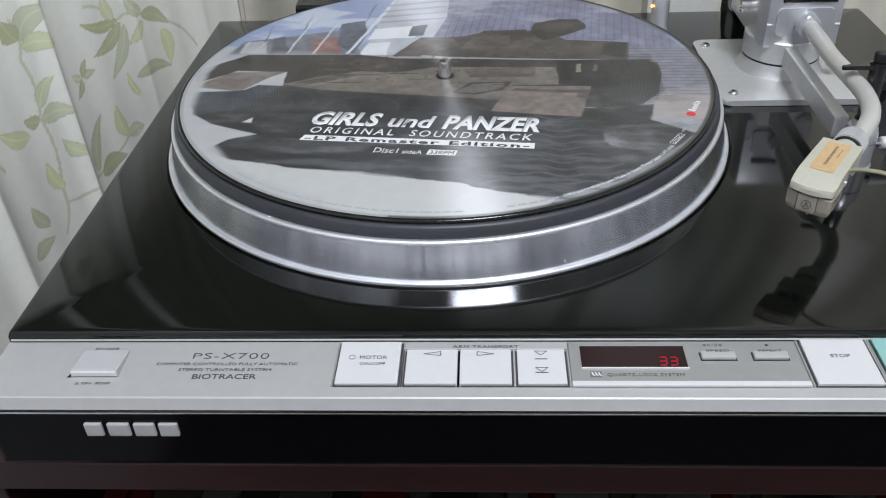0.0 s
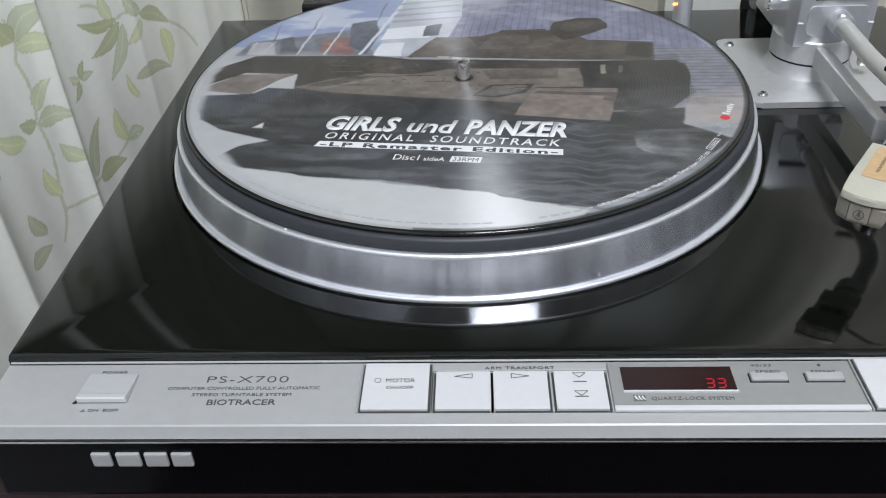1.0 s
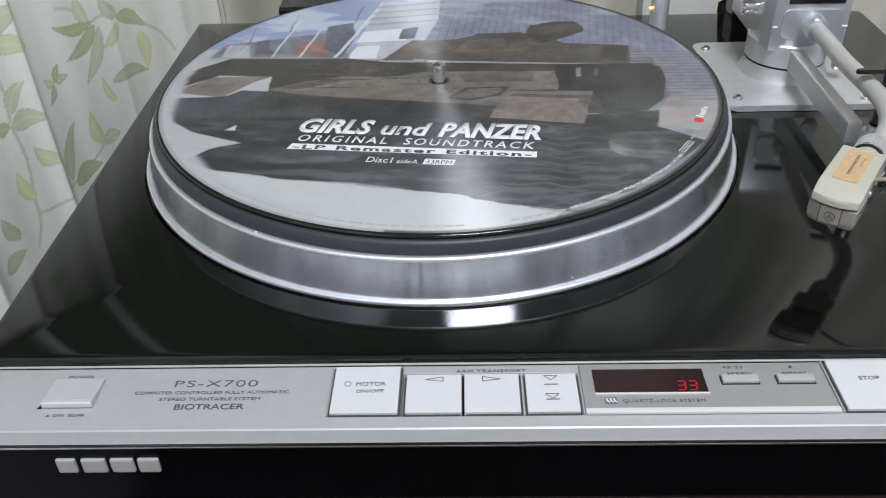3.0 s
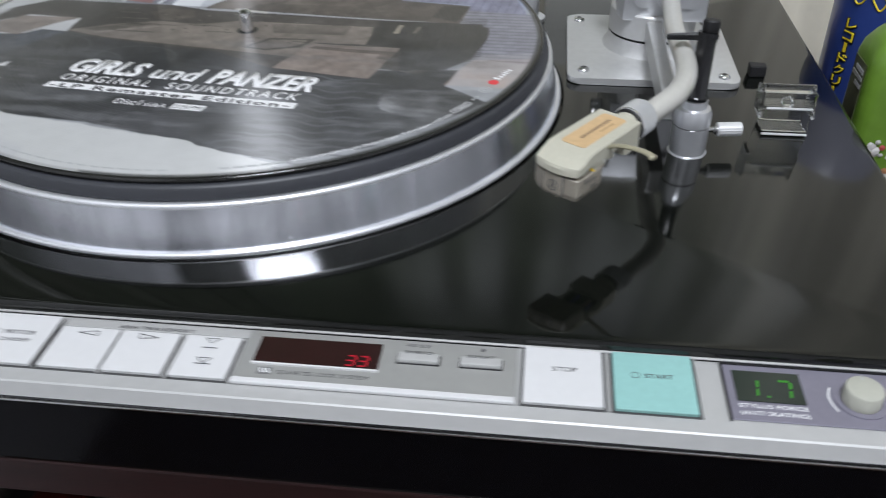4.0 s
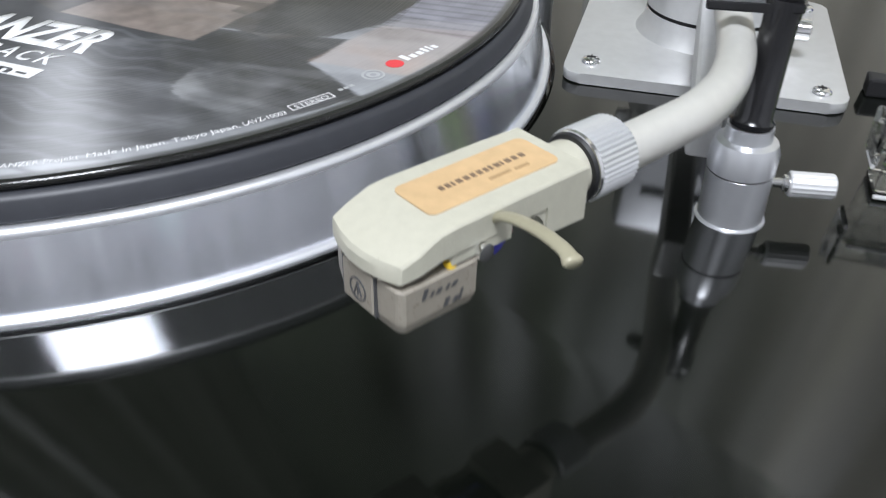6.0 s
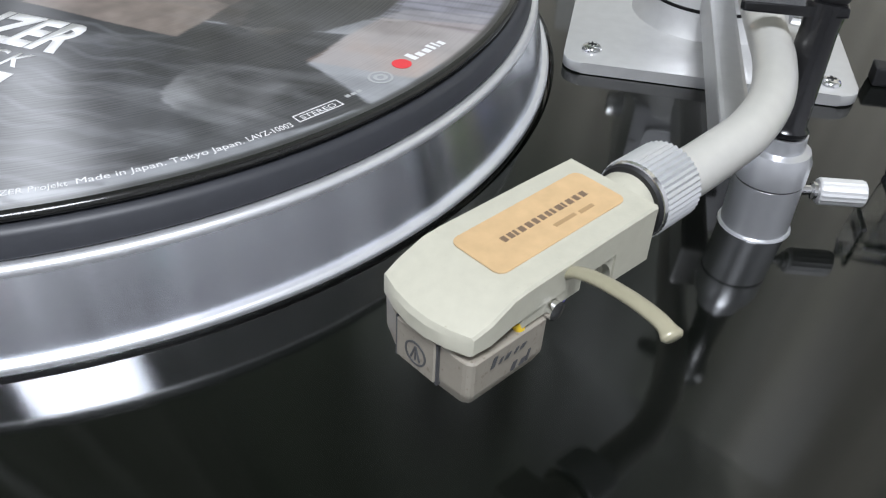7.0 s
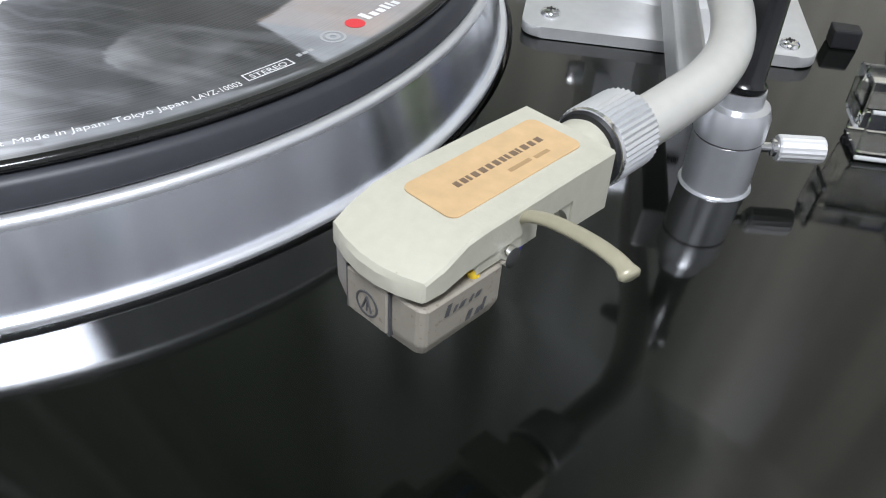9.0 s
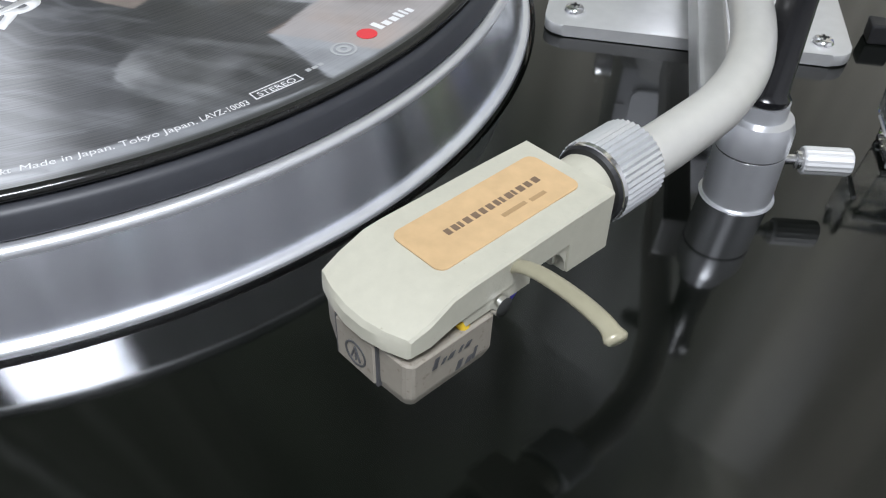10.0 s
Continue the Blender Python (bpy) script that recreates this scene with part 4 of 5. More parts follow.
part("arch_wall", on_shell(prism([(0.0086, TOP - 0.0099)] + [(0.0130 - 0.0044 * math.cos(radians(a)), TOP - 0.0099 + 0.0052 * math.sin(radians(a))) for a in range(20, 95, 15)] + [(0.0086, TOP - 0.0046)], -0.0086, 0.0084, 0.0, Matrix(((0, 0, 1, 0), (1, 0, 0, 0), (0, 1, 0, 0), (0, 0, 0, 1)))), 0), CREAM, arm, "rounded arch under the shell")
part("arch_post", on_shell(box(0.0030, 0.0070, 0.0080, 0.0100, TOP - 0.0092, TOP - 0.0046, 0.0006, 2), 0), CREAM, arm)
# black block standing in for the shade inside the shell
part("hollow_shade", on_shell(box(-0.0060, 0.0060, 0.0100, 0.0260, TOP - 0.0070, TOP - 0.0047), 0), GLOSS_BLACK, arm)

# pickup cartridge: six-sided nose, tapered below
CZ0, CZ1 = 0.0374, 0.0460


def pickup_mesh():
    bm = bmesh.new()
    plan = [(-0.0100, 0.0244), (0.0090, 0.0244), (0.0089, 0.0394), (0.0078, 0.0402), (-0.0050, 0.0408), (-0.0100, 0.0384)]
    rows = []
    for z, k in ((CZ1, 1.0), (CZ0 + 0.0022, 0.99), (CZ0, 0.90)):
        rows.append([bm.verts.new((x * k, 0.0335 + (y - 0.0335) * k, z)) for x, y in plan])
    for a, b in zip(rows, rows[1:]):
        for i in range(6):
            bm.faces.new((a[i], a[(i + 1) % 6], b[(i + 1) % 6], b[i]))
    bm.faces.new(rows[0]), bm.faces.new(rows[-1][::-1])
    bevelled(bm, 0.0003, 1)
    bm.transform(SHELL)
    return bm


part("cartridge", pickup_mesh(), CREAM_DARK, arm, "dark cream plastic pickup cartridge")
part("cartridge_mount", on_shell(box(-0.0062, 0.0062, 0.0265, 0.0370, CZ1 - 0.0002, TOP - 0.0052, 0.0003, 1), 0), material("grey_mount", (0.20, 0.20, 0.19), 0.5), arm)
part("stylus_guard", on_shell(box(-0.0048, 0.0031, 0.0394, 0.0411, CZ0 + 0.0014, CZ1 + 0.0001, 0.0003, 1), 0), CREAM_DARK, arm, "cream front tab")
for sx in (-0.0049, 0.0032):
    part("tab_seam", on_shell(box(sx - 0.0002, sx + 0.0002, 0.0390, 0.04085, CZ0 + 0.0012, CZ1 + 0.0001), 0), INK, arm, "dark seam beside the front tab")
FACE = SHELL @ Matrix.Translation((-0.0007, 0.04115, 0.0420)) @ pose(0, 0, 0, 90, 0, 180)
b = ring_flat(0.0018, 0.0021, -0.00008, 0.00008, (0, 0, 0), 32)
b.transform(FACE)
part("round_mark", b, INK, arm)
b = joined(along([(-0.0009, -0.0011, 0), (0.0, 0.0013, 0)], 0.00018, 6), along([(0.0009, -0.0011, 0), (0.0, 0.0013, 0)], 0.00018, 6), along([(0.0, -0.0012, 0), (0.0, 0.0002, 0)], 0.00014, 6))
b.transform(FACE)
part("round_mark", b, INK, arm)
# two lines of script on the cartridge's flank, as slanting bars
for x, y, w, h in ((0.0000, 0.0012, 0.0008, 0.0018), (0.0016, 0.0012, 0.0005, 0.0009), (0.0028, 0.0012, 0.0009, 0.0009), (0.0048, 0.0012, 0.0005, 0.0009), (0.0060, 0.0012, 0.0009, 0.0008),
                   (0.0044, -0.0020, 0.0009, 0.0015), (0.0062, -0.0020, 0.0010, 0.0010), (0.0076, -0.0020, 0.0005, 0.0020)):
    b = prism([(0, 0), (w, 0), (w + 0.0006, h), (0.0006, h)], 0, 0.00008, 0, Matrix.Translation((x, y, 0)))
    b.transform(SHELL @ Matrix.Translation((0.00900, 0.0362, 0.0420)) @ Matrix(((0, 0, 1, 0), (-1, 0, 0, 0), (0, 1, 0, 0), (0, 0, 0, 1))))
    part("script_bar", b, INK, arm)
part("stylus", joined(on_shell(along([(0, 0.0350, 0), (0, 0.0392, -0.0010)], 0.0003, 8), CZ0 + 0.0002), on_shell(box(-0.001, 0.001, 0.031, 0.036, -0.001, 0.0004), CZ0)), IVORY, arm)
# leads between shell and pickup
for mat, pts in ((YELLOW_WIRE, [(0.0076, 0.0300, 0.0472), (0.0080, 0.0292, 0.0456), (0.0078, 0.0270, 0.0450)]), (BLUE_WIRE, [(0.0060, 0.0225, 0.0458), (0.0068, 0.0195, 0.0442), (0.0055, 0.0150, 0.0450)]),
                 (RED_WIRE, [(0.0040, 0.0235, 0.0450), (0.0052, 0.0190, 0.0430), (0.0045, 0.0130, 0.0448)]), (BLUE_WIRE, [(-0.0020, 0.0235, 0.0450), (0.0000, 0.0190, 0.0432), (-0.0010, 0.0130, 0.0448)])):
    part("lead_wire", on_shell(along(smooth_path(pts, 6), 0.00075, 10), 0), mat, arm, smooth=60)
part("shell_screw", on_shell(lathe([(0, 0), (0.0016, 0), (0.0016, 0.0016), (0, 0.0018)], m=Matrix.Translation((0.0082, 0.0235, 0.0470)) @ pose(0, 0, 0, 0, 90, 0), steps=20), 0), CHROME, arm, smooth=40)
# finger lift
lift = smooth_path([(0.0062, 0.0206, 0.0478), (0.0086, 0.0204, 0.0516), (0.0128, 0.0210, 0.0538), (0.0195, 0.0226, 0.0557), (0.0250, 0.0240, 0.0564), (0.0278, 0.0248, 0.0558)], 6)
part("finger_lift", on_shell(along(lift, [0.0013] * (len(lift) - 6) + [0.0013, 0.0013, 0.0014, 0.0016, 0.0017, 0.0013], 16, 0.62), 0), IVORY, arm, "thin ivory finger lift", smooth=60)

# cueing lifter: silver column, black post and lever
CX, CY = 0.2176, -0.0535
lifter = part("cue_column", lathe([(0.0084, DECK_Z), (0.0084, DECK_Z + 0.0004), (0.0080, DECK_Z + 0.0006), (0.0080, 0.0186), (0.0077, 0.0189), (0.0082, 0.0192), (0.0082, 0.0240), (0.0073, 0.0266), (0.0057, 0.0272), (0.0055, 0.0306), (0, 0.0306)], (CX, CY, 0), 64), SATIN, deck, "satin silver lifter column", smooth=35)
part("column_seam", lathe([(0.0079, 0.0185), (0.0081, 0.0189), (0.0081, 0.0192)], (CX, CY, 0), 64), INK, lifter)
part("column_foot", lathe([(0.0084, DECK_Z), (0.0087, DECK_Z), (0.0086, DECK_Z + 0.0003), (0.0080, DECK_Z + 0.0006)], (CX, CY, 0), 48), SATIN, lifter)
LEAN_BACK = Matrix.Translation((CX, CY, 0.0304)) @ pose(0, 0, 0, -8, 3, 0) @ Matrix.Diagonal((1, 1, 1.07, 1))
part("cue_post", lathe([(0.0051, 0.0), (0.0053, 0.0012), (0.0044, 0.0022), (0.0039, 0.0220), (0.0042, 0.0250), (0.0042, 0.0274), (0.0, 0.0279)], m=LEAN_BACK, steps=32), GLOSS_BLACK, lifter, "glossy black post", smooth=40)
part("cue_lever", prism([(-0.0170, 0.0002), (-0.0160, -0.0016), (-0.003, -0.0036), (0.0045, -0.0036), (0.0045, 0.0036), (-0.003, 0.0036), (-0.0160, 0.0020)], -0.0009, 0.0011, 0.0004, LEAN_BACK @ Matrix.Translation((0, 0, 0.0258)) @ pose(0, 0, 0, 0, -8, -10)), GLOSS_BLACK, lifter, "thin black lever")
part("lever_cap", lathe([(0, 0), (0.0032, 0), (0.0036, 0.0006), (0.0036, 0.0040), (0.0030, 0.0046), (0, 0.0048)], m=LEAN_BACK @ Matrix.Translation((0.0008, 0.0006, 0.0276)), steps=32), RUBBER, lifter, smooth=40)
SIDE = Matrix.Translation((CX, CY, 0.0154)) @ pose(0, 0, 0, 0, 0, 8) @ pose(0, 0, 0, 0, 90, 0)
part("screw_stem", lathe([(0.0012, 0.007), (0.0012, 0.0105), (0.0021, 0.0108), (0.0021, 0.0120)], m=SIDE, steps=20), CHROME, lifter)
b = knurled(0.0032, 0.0108, 16)
b.transform(SIDE @ Matrix.Translation((0, 0, 0.0120)))
part("screw_head", b, material("pale_metal", (0.78, 0.78, 0.78), 0.38, 0.45, vary=0.04), lifter, "fluted bright screw head")

# strobe post behind the platter, with an unseen orange lamp added for its reflection
post = part("strobe_post", lathe([(0.0100, DECK_Z), (0.0100, DECK_Z + 0.002), (0.0060, DECK_Z + 0.003), (0.0058, 0.0400), (0.0050, 0.0420), (0, 0.0424)], (0.1405, 0.1080, 0), 40), SATIN, deck, "silver strobe post", smooth=40)
part("added_lamp", lathe([(0, -0.0012), (0.0012, 0), (0, 0.0012)], (0.1342, 0.1050, 0.0345), 10), NEON, post, "tiny orange lamp, added for its reflection")
part("rest_stub", prism([(-0.0040, -0.0034), (0.0046, -0.0030), (0.0046, 0.0030), (-0.0040, 0.0040)], DECK_Z, 0.0112, 0.0008, Matrix.Translation((0.2632, 0.0345, 0))), RUBBER, deck, "black rubber lid stop")
for hx in (-0.118, 0.205):
    part("hinge_socket", box(hx, hx + 0.05, 0.160, 0.182, DECK_Z, 0.020, 0.002), GLOSS_BLACK, deck, "black hinge block at the back")

# clear plastic holder on the deck
holder = thing("plastic_holder", (0.264, -0.028, DECK_Z), "small clear acrylic headshell holder standing on the deck", "holder")
part("base", box(0.2535, 0.2738, -0.0352, -0.0215, DECK_Z + 0.0001, DECK_Z + 0.0020, 0.0004, 1), ACRYLIC, holder)
part("front_plate", box(0.2535, 0.2738, -0.0352, -0.0338, DECK_Z + 0.0021, 0.0190, 0.0004, 1), ACRYLIC, holder)
part("back_plate", box(0.2535, 0.2738, -0.0232, -0.0218, DECK_Z + 0.0021, 0.0230, 0.0004, 1), ACRYLIC, holder)
part("shelf", box(0.2525, 0.2748, -0.0336, -0.0234, 0.0176, 0.0190, 0.0003, 1), ACRYLIC, holder)
part("top_bar", along([(0.2505, -0.0275, 0.0255), (0.2755, -0.0275, 0.0255)], 0.0022, 20), ACRYLIC, holder, smooth=60)
for ex in (0.2508, 0.2738):
    part("end_plate", box(ex, ex + 0.0015, -0.0345, -0.0225, 0.0140, 0.0262, 0.0005, 1), ACRYLIC, holder)
part("catch", box(0.2605, 0.2650, -0.0350, -0.0300, 0.0192, 0.0232, 0.0005, 1), ACRYLIC, holder)

for ea, eb in (((0.2535, -0.0353, DECK_Z + 0.0010), (0.2738, -0.0353, DECK_Z + 0.0010)), ((0.2535, -0.0353, 0.0190), (0.2738, -0.0353, 0.0190)), ((0.2512, -0.0346, 0.0142), (0.2512, -0.0260, 0.0142)), ((0.2748, -0.0346, 0.0142), (0.2748, -0.0260, 0.0142))):
    part("edge", along([ea, eb], 0.0006, 8), FROST, holder)

# ---------------------------------------------------------------- picture disc
RZ = 0.0341
RR = 0.1503
disc = thing("picture_record", (0, 0, 0.0321), "twelve-inch picture disc record lying on the platter mat", "record")
part("edge_bead", lathe([(0.0036, 0.0322), (0.1494, 0.0322), (0.1504, 0.0327), (0.1507, 0.0333), (0.1504, 0.0340), (0.1496, 0.0344), (0.1478, RZ - 0.0001)], (0, 0, 0), 200), DARK_VINYL, disc, "dark clear vinyl rim", smooth=60)


def art(x, y):
    """The printed picture: a dark armoured vehicle in smoke before houses, all printed flat."""
    r = np.hypot(x, y)
    n1, n2, n3 = fbm(x, y, 22, 5, 1), fbm(x + 0.3 * y, y * 2.2, 30, 5, 2), fbm(x, y, 90, 3, 3)
    col = np.ones((*x.shape, 3)) * np.array([0.040, 0.041, 0.044])

    def lay(mask, c, a=1.0):
        w = (mask.astype(float) * a)[..., None]
        col[:] = col * (1 - w) + np.array(c) * w

    def shape(pts, c, grain=0.25, a=1.0):
        m = inside(x + 0.0022 * (n3 - 0.5), y + 0.0022 * (n1 - 0.5), pts)
        w = (m * a)[..., None]
        col[:] = col * (1 - w) + np.array(c) * (1 - grain + 2 * grain * n3)[..., None] * w
    # sky, houses and the wooden wall
    lay(np.ones(x.shape, bool), (0.40, 0.41, 0.43))
    lay(y > 0.030, (0.36, 0.42, 0.60), step(y, 0.030, 0.060))
    lay(y > 0.04, (0.66, 0.70, 0.78), step(n2, 0.45, 0.62) * 0.8 * step(y, 0.045, 0.07))
    shape([(-0.136, 0.037), (-0.130, 0.057), (-0.106, 0.063), (-0.085, 0.070), (-0.064, 0.077), (-0.052, 0.033)], (0.26, 0.27, 0.31), 0.4)
    shape([(-0.129, 0.038), (-0.129, 0.055), (-0.116, 0.058), (-0.111, 0.037)], (0.52, 0.52, 0.54), 0.2)
    shape([(-0.109, 0.037), (-0.112, 0.062), (-0.105, 0.065), (-0.097, 0.036)], (0.17, 0.17, 0.2), 0.3)
    shape([(-0.086, 0.039), (-0.086, 0.059), (-0.070, 0.063), (-0.065, 0.035)], (0.34, 0.2, 0.19), 0.25)
    shape([(-0.069, 0.049), (-0.071, 0.085), (-0.056, 0.090), (-0.052, 0.066), (-0.057, 0.035)], (0.16, 0.17, 0.21), 0.3)
    shape([(-0.062, 0.035), (-0.060, 0.035), (-0.037, 0.128), (-0.040, 0.128)], (0.74, 0.76, 0.8), 0.05)
    shape([(-0.053, 0.034), (-0.052, 0.034), (-0.034, 0.128), (-0.036, 0.128)], (0.74, 0.76, 0.8), 0.05)
    shape([(-0.083, 0.036), (-0.082, 0.036), (-0.073, 0.087), (-0.074, 0.087)], (0.74, 0.76, 0.8), 0.05)
    shape([(-0.099, 0.037), (-0.098, 0.037), (-0.089, 0.098), (-0.090, 0.098)], (0.74, 0.76, 0.8), 0.05)
    shape([(-0.128, 0.041), (-0.128, 0.041), (-0.126, 0.057), (-0.127, 0.057)], (0.74, 0.76, 0.8), 0.05)
    shape([(-0.119, 0.040), (-0.119, 0.040), (-0.115, 0.058), (-0.116, 0.058)], (0.74, 0.76, 0.8), 0.05)
    shape([(-0.075, 0.040), (-0.075, 0.040), (-0.072, 0.110), (-0.072, 0.110)], (0.1, 0.1, 0.12), 0.05)
    shape([(-0.058, 0.065), (-0.058, 0.065), (-0.051, 0.120), (-0.052, 0.120)], (0.1, 0.1, 0.12), 0.05)
    shape([(-0.117, 0.055), (-0.116, 0.055), (-0.116, 0.089), (-0.116, 0.089)], (0.1, 0.1, 0.12), 0.05)
    shape([(-0.094, 0.076), (-0.093, 0.076), (-0.093, 0.109), (-0.093, 0.109)], (0.1, 0.1, 0.12), 0.05)
    shape([(-0.052, 0.033), (-0.047, 0.076), (-0.039, 0.128), (0.000, 0.126), (-0.002, 0.083), (-0.016, 0.031)], (0.55, 0.57, 0.61), 0.15)
    shape([(-0.051, 0.057), (-0.048, 0.074), (-0.020, 0.080), (-0.021, 0.059)], (0.82, 0.83, 0.85), 0.06)
    shape([(-0.052, 0.033), (-0.050, 0.051), (-0.036, 0.052), (-0.037, 0.032)], (0.76, 0.77, 0.79), 0.06)
    shape([(-0.026, 0.061), (-0.024, 0.078), (-0.014, 0.081), (-0.016, 0.062)], (0.15, 0.16, 0.18), 0.2)
    shape([(-0.047, 0.084), (-0.046, 0.088), (-0.002, 0.093), (-0.002, 0.091)], (0.34, 0.36, 0.41), 0.1, 0.7)
    shape([(-0.046, 0.094), (-0.045, 0.098), (-0.003, 0.104), (-0.003, 0.102)], (0.34, 0.36, 0.41), 0.1, 0.7)
    shape([(-0.045, 0.104), (-0.044, 0.108), (-0.003, 0.115), (-0.003, 0.112)], (0.34, 0.36, 0.41), 0.1, 0.7)
    shape([(-0.043, 0.115), (-0.043, 0.119), (-0.003, 0.126), (-0.003, 0.124)], (0.34, 0.36, 0.41), 0.1, 0.7)
    wall = inside(x, y, [(-0.016, 0.031), (-0.002, 0.093), (-0.001, 0.174), (0.081, 0.168), (0.124, 0.097), (0.147, 0.013), (0.108, 0.023), (0.110, 0.047), (0.072, 0.051)])
    lay(wall, (0.27, 0.275, 0.36))
    lay(wall & (np.mod(x - 0.12 * y, 0.0048) < 0.0007), (0.17, 0.17, 0.24), 0.8)
    lay(wall, (0.56, 0.58, 0.64), 0.6 * step(n2, 0.48, 0.72) * step(y, 0.05, 0.10))
    brick = inside(x, y, [(0.109, 0.038), (0.145, 0.034), (0.149, -0.032), (0.117, -0.027), (0.119, 0.016), (0.107, 0.020)])
    lay(brick, (0.30, 0.30, 0.34))
    lay(brick & (np.mod(y + 0.03 * x, 0.0042) < 0.0010), (0.15, 0.15, 0.18), 0.8)
    lay(x < -0.08, (0.60, 0.605, 0.61), 0.85 * step(-y, -0.045, -0.025))
    # hull, fender, glacis and running gear
    shape([(-0.140, -0.033), (-0.141, -0.017), (-0.117, -0.015), (-0.086, -0.009), (-0.001, -0.025), (0.026, -0.041), (0.080, -0.044), (0.113, -0.041), (0.108, -0.059), (0.128, -0.074), (0.116, -0.088), (0.086, -0.114), (0.055, -0.132), (0.028, -0.126), (0.008, -0.120), (-0.036, -0.107), (-0.075, -0.103), (-0.107, -0.093), (-0.117, -0.083), (-0.109, -0.073), (-0.095, -0.068), (-0.122, -0.056), (-0.136, -0.044)], (0.06, 0.061, 0.066), 0.35)
    shape([(-0.145, -0.002), (-0.147, 0.014), (-0.122, 0.036), (-0.052, 0.033), (-0.031, 0.027), (0.070, 0.020), (0.122, 0.014), (0.123, -0.002), (0.117, -0.027), (0.094, -0.047), (0.079, -0.043), (0.026, -0.047), (-0.007, -0.029), (-0.072, -0.017), (-0.092, -0.010), (-0.094, 0.009), (-0.123, 0.012), (-0.143, -0.004)], (0.082, 0.074, 0.07), 0.35)
    shape([(-0.146, -0.009), (-0.126, 0.010), (-0.094, 0.010), (-0.104, -0.000), (-0.116, -0.016)], (0.27, 0.235, 0.215), 0.15)
    shape([(-0.140, -0.029), (-0.139, -0.016), (-0.115, -0.016), (-0.107, -0.008), (-0.092, -0.010), (-0.111, -0.041), (-0.129, -0.043)], (0.075, 0.085, 0.105), 0.6)
    shape([(-0.093, -0.008), (-0.076, 0.001), (-0.049, 0.009), (-0.029, 0.006), (-0.009, 0.012), (0.064, 0.010), (0.064, -0.014), (0.038, -0.014), (0.032, -0.033), (-0.001, -0.027), (-0.072, -0.015)], (0.215, 0.19, 0.168), 0.22)
    shape([(-0.086, -0.006), (-0.062, 0.005), (-0.049, 0.005), (-0.073, -0.008)], (0.1, 0.09, 0.08), 0.25, 0.7)
    shape([(-0.079, -0.009), (-0.048, 0.002), (-0.046, 0.001), (-0.076, -0.011)], (0.29, 0.26, 0.235), 0.1, 0.8)
    shape([(-0.060, 0.022), (-0.051, 0.028), (-0.037, 0.026), (-0.033, 0.016), (-0.043, 0.010), (-0.054, 0.012)], (0.115, 0.1, 0.09), 0.3)
    shape([(0.010, 0.009), (0.053, 0.011), (0.051, -0.003), (0.014, -0.003)], (0.15, 0.132, 0.118), 0.2)
    shape([(0.005, -0.023), (0.014, -0.010), (0.038, -0.010), (0.033, -0.021), (0.017, -0.026)], (0.055, 0.05, 0.045), 0.2, 0.8)
    shape([(0.007, -0.022), (0.015, -0.012), (0.035, -0.011), (0.031, -0.019), (0.017, -0.024)], (0.2, 0.178, 0.158), 0.15)
    shape([(0.065, 0.020), (0.119, 0.018), (0.123, -0.002), (0.117, -0.028), (0.107, -0.041), (0.086, -0.045), (0.081, -0.017), (0.064, -0.014)], (0.046, 0.045, 0.046), 0.5)
    shape([(0.075, 0.002), (0.078, 0.002), (0.079, 0.014), (0.076, 0.014)], (0.32, 0.29, 0.24), 0.1)
    shape([(0.085, 0.003), (0.087, 0.003), (0.088, 0.012), (0.086, 0.012)], (0.22, 0.2, 0.17), 0.1, 0.8)
    shape([(0.026, -0.046), (0.038, -0.015), (0.081, -0.017), (0.073, -0.054)], (0.265, 0.225, 0.2), 0.12)
    shape([(0.037, -0.021), (0.040, -0.018), (0.079, -0.022), (0.077, -0.026)], (0.12, 0.1, 0.09), 0.15, 0.8)
    shape([(0.072, -0.030), (0.074, -0.022), (0.080, -0.021), (0.078, -0.032)], (0.16, 0.135, 0.12), 0.2, 0.9)
    for cx, cy, rr in ((-0.099, -0.034, 0.016), (-0.095, -0.030, 0.024), (-0.067, -0.045, 0.018), (-0.044, -0.039, 0.020),):
        lay((np.abs(np.hypot(x - cx, (y - cy) * 1.5) - rr) < 0.0009) & (y > cy - 0.004), (0.13, 0.13, 0.135), 0.35)
    # turret, gun and stowage
    shape([(-0.019, 0.030), (-0.013, 0.057), (0.009, 0.059), (0.020, 0.065), (0.052, 0.067), (0.066, 0.060), (0.072, 0.051), (0.110, 0.045), (0.107, 0.018), (-0.017, 0.029)], (0.125, 0.108, 0.096), 0.35)
    shape([(-0.034, 0.030), (-0.017, 0.059), (0.002, 0.058), (0.008, 0.045), (-0.006, 0.037), (-0.010, 0.029)], (0.185, 0.162, 0.145), 0.2)
    shape([(0.008, 0.040), (0.015, 0.057), (0.038, 0.060), (0.039, 0.049), (0.027, 0.039)], (0.175, 0.152, 0.135), 0.25)
    shape([(0.018, 0.061), (0.022, 0.068), (0.049, 0.069), (0.050, 0.063)], (0.11, 0.096, 0.086), 0.25)
    shape([(0.030, 0.042), (0.048, 0.056), (0.059, 0.064), (0.061, 0.055), (0.051, 0.043), (0.034, 0.038)], (0.15, 0.13, 0.115), 0.25)
    shape([(0.051, 0.063), (0.055, 0.080), (0.070, 0.086), (0.083, 0.085), (0.088, 0.076), (0.087, 0.069), (0.073, 0.058), (0.059, 0.051)], (0.07, 0.062, 0.056), 0.35)
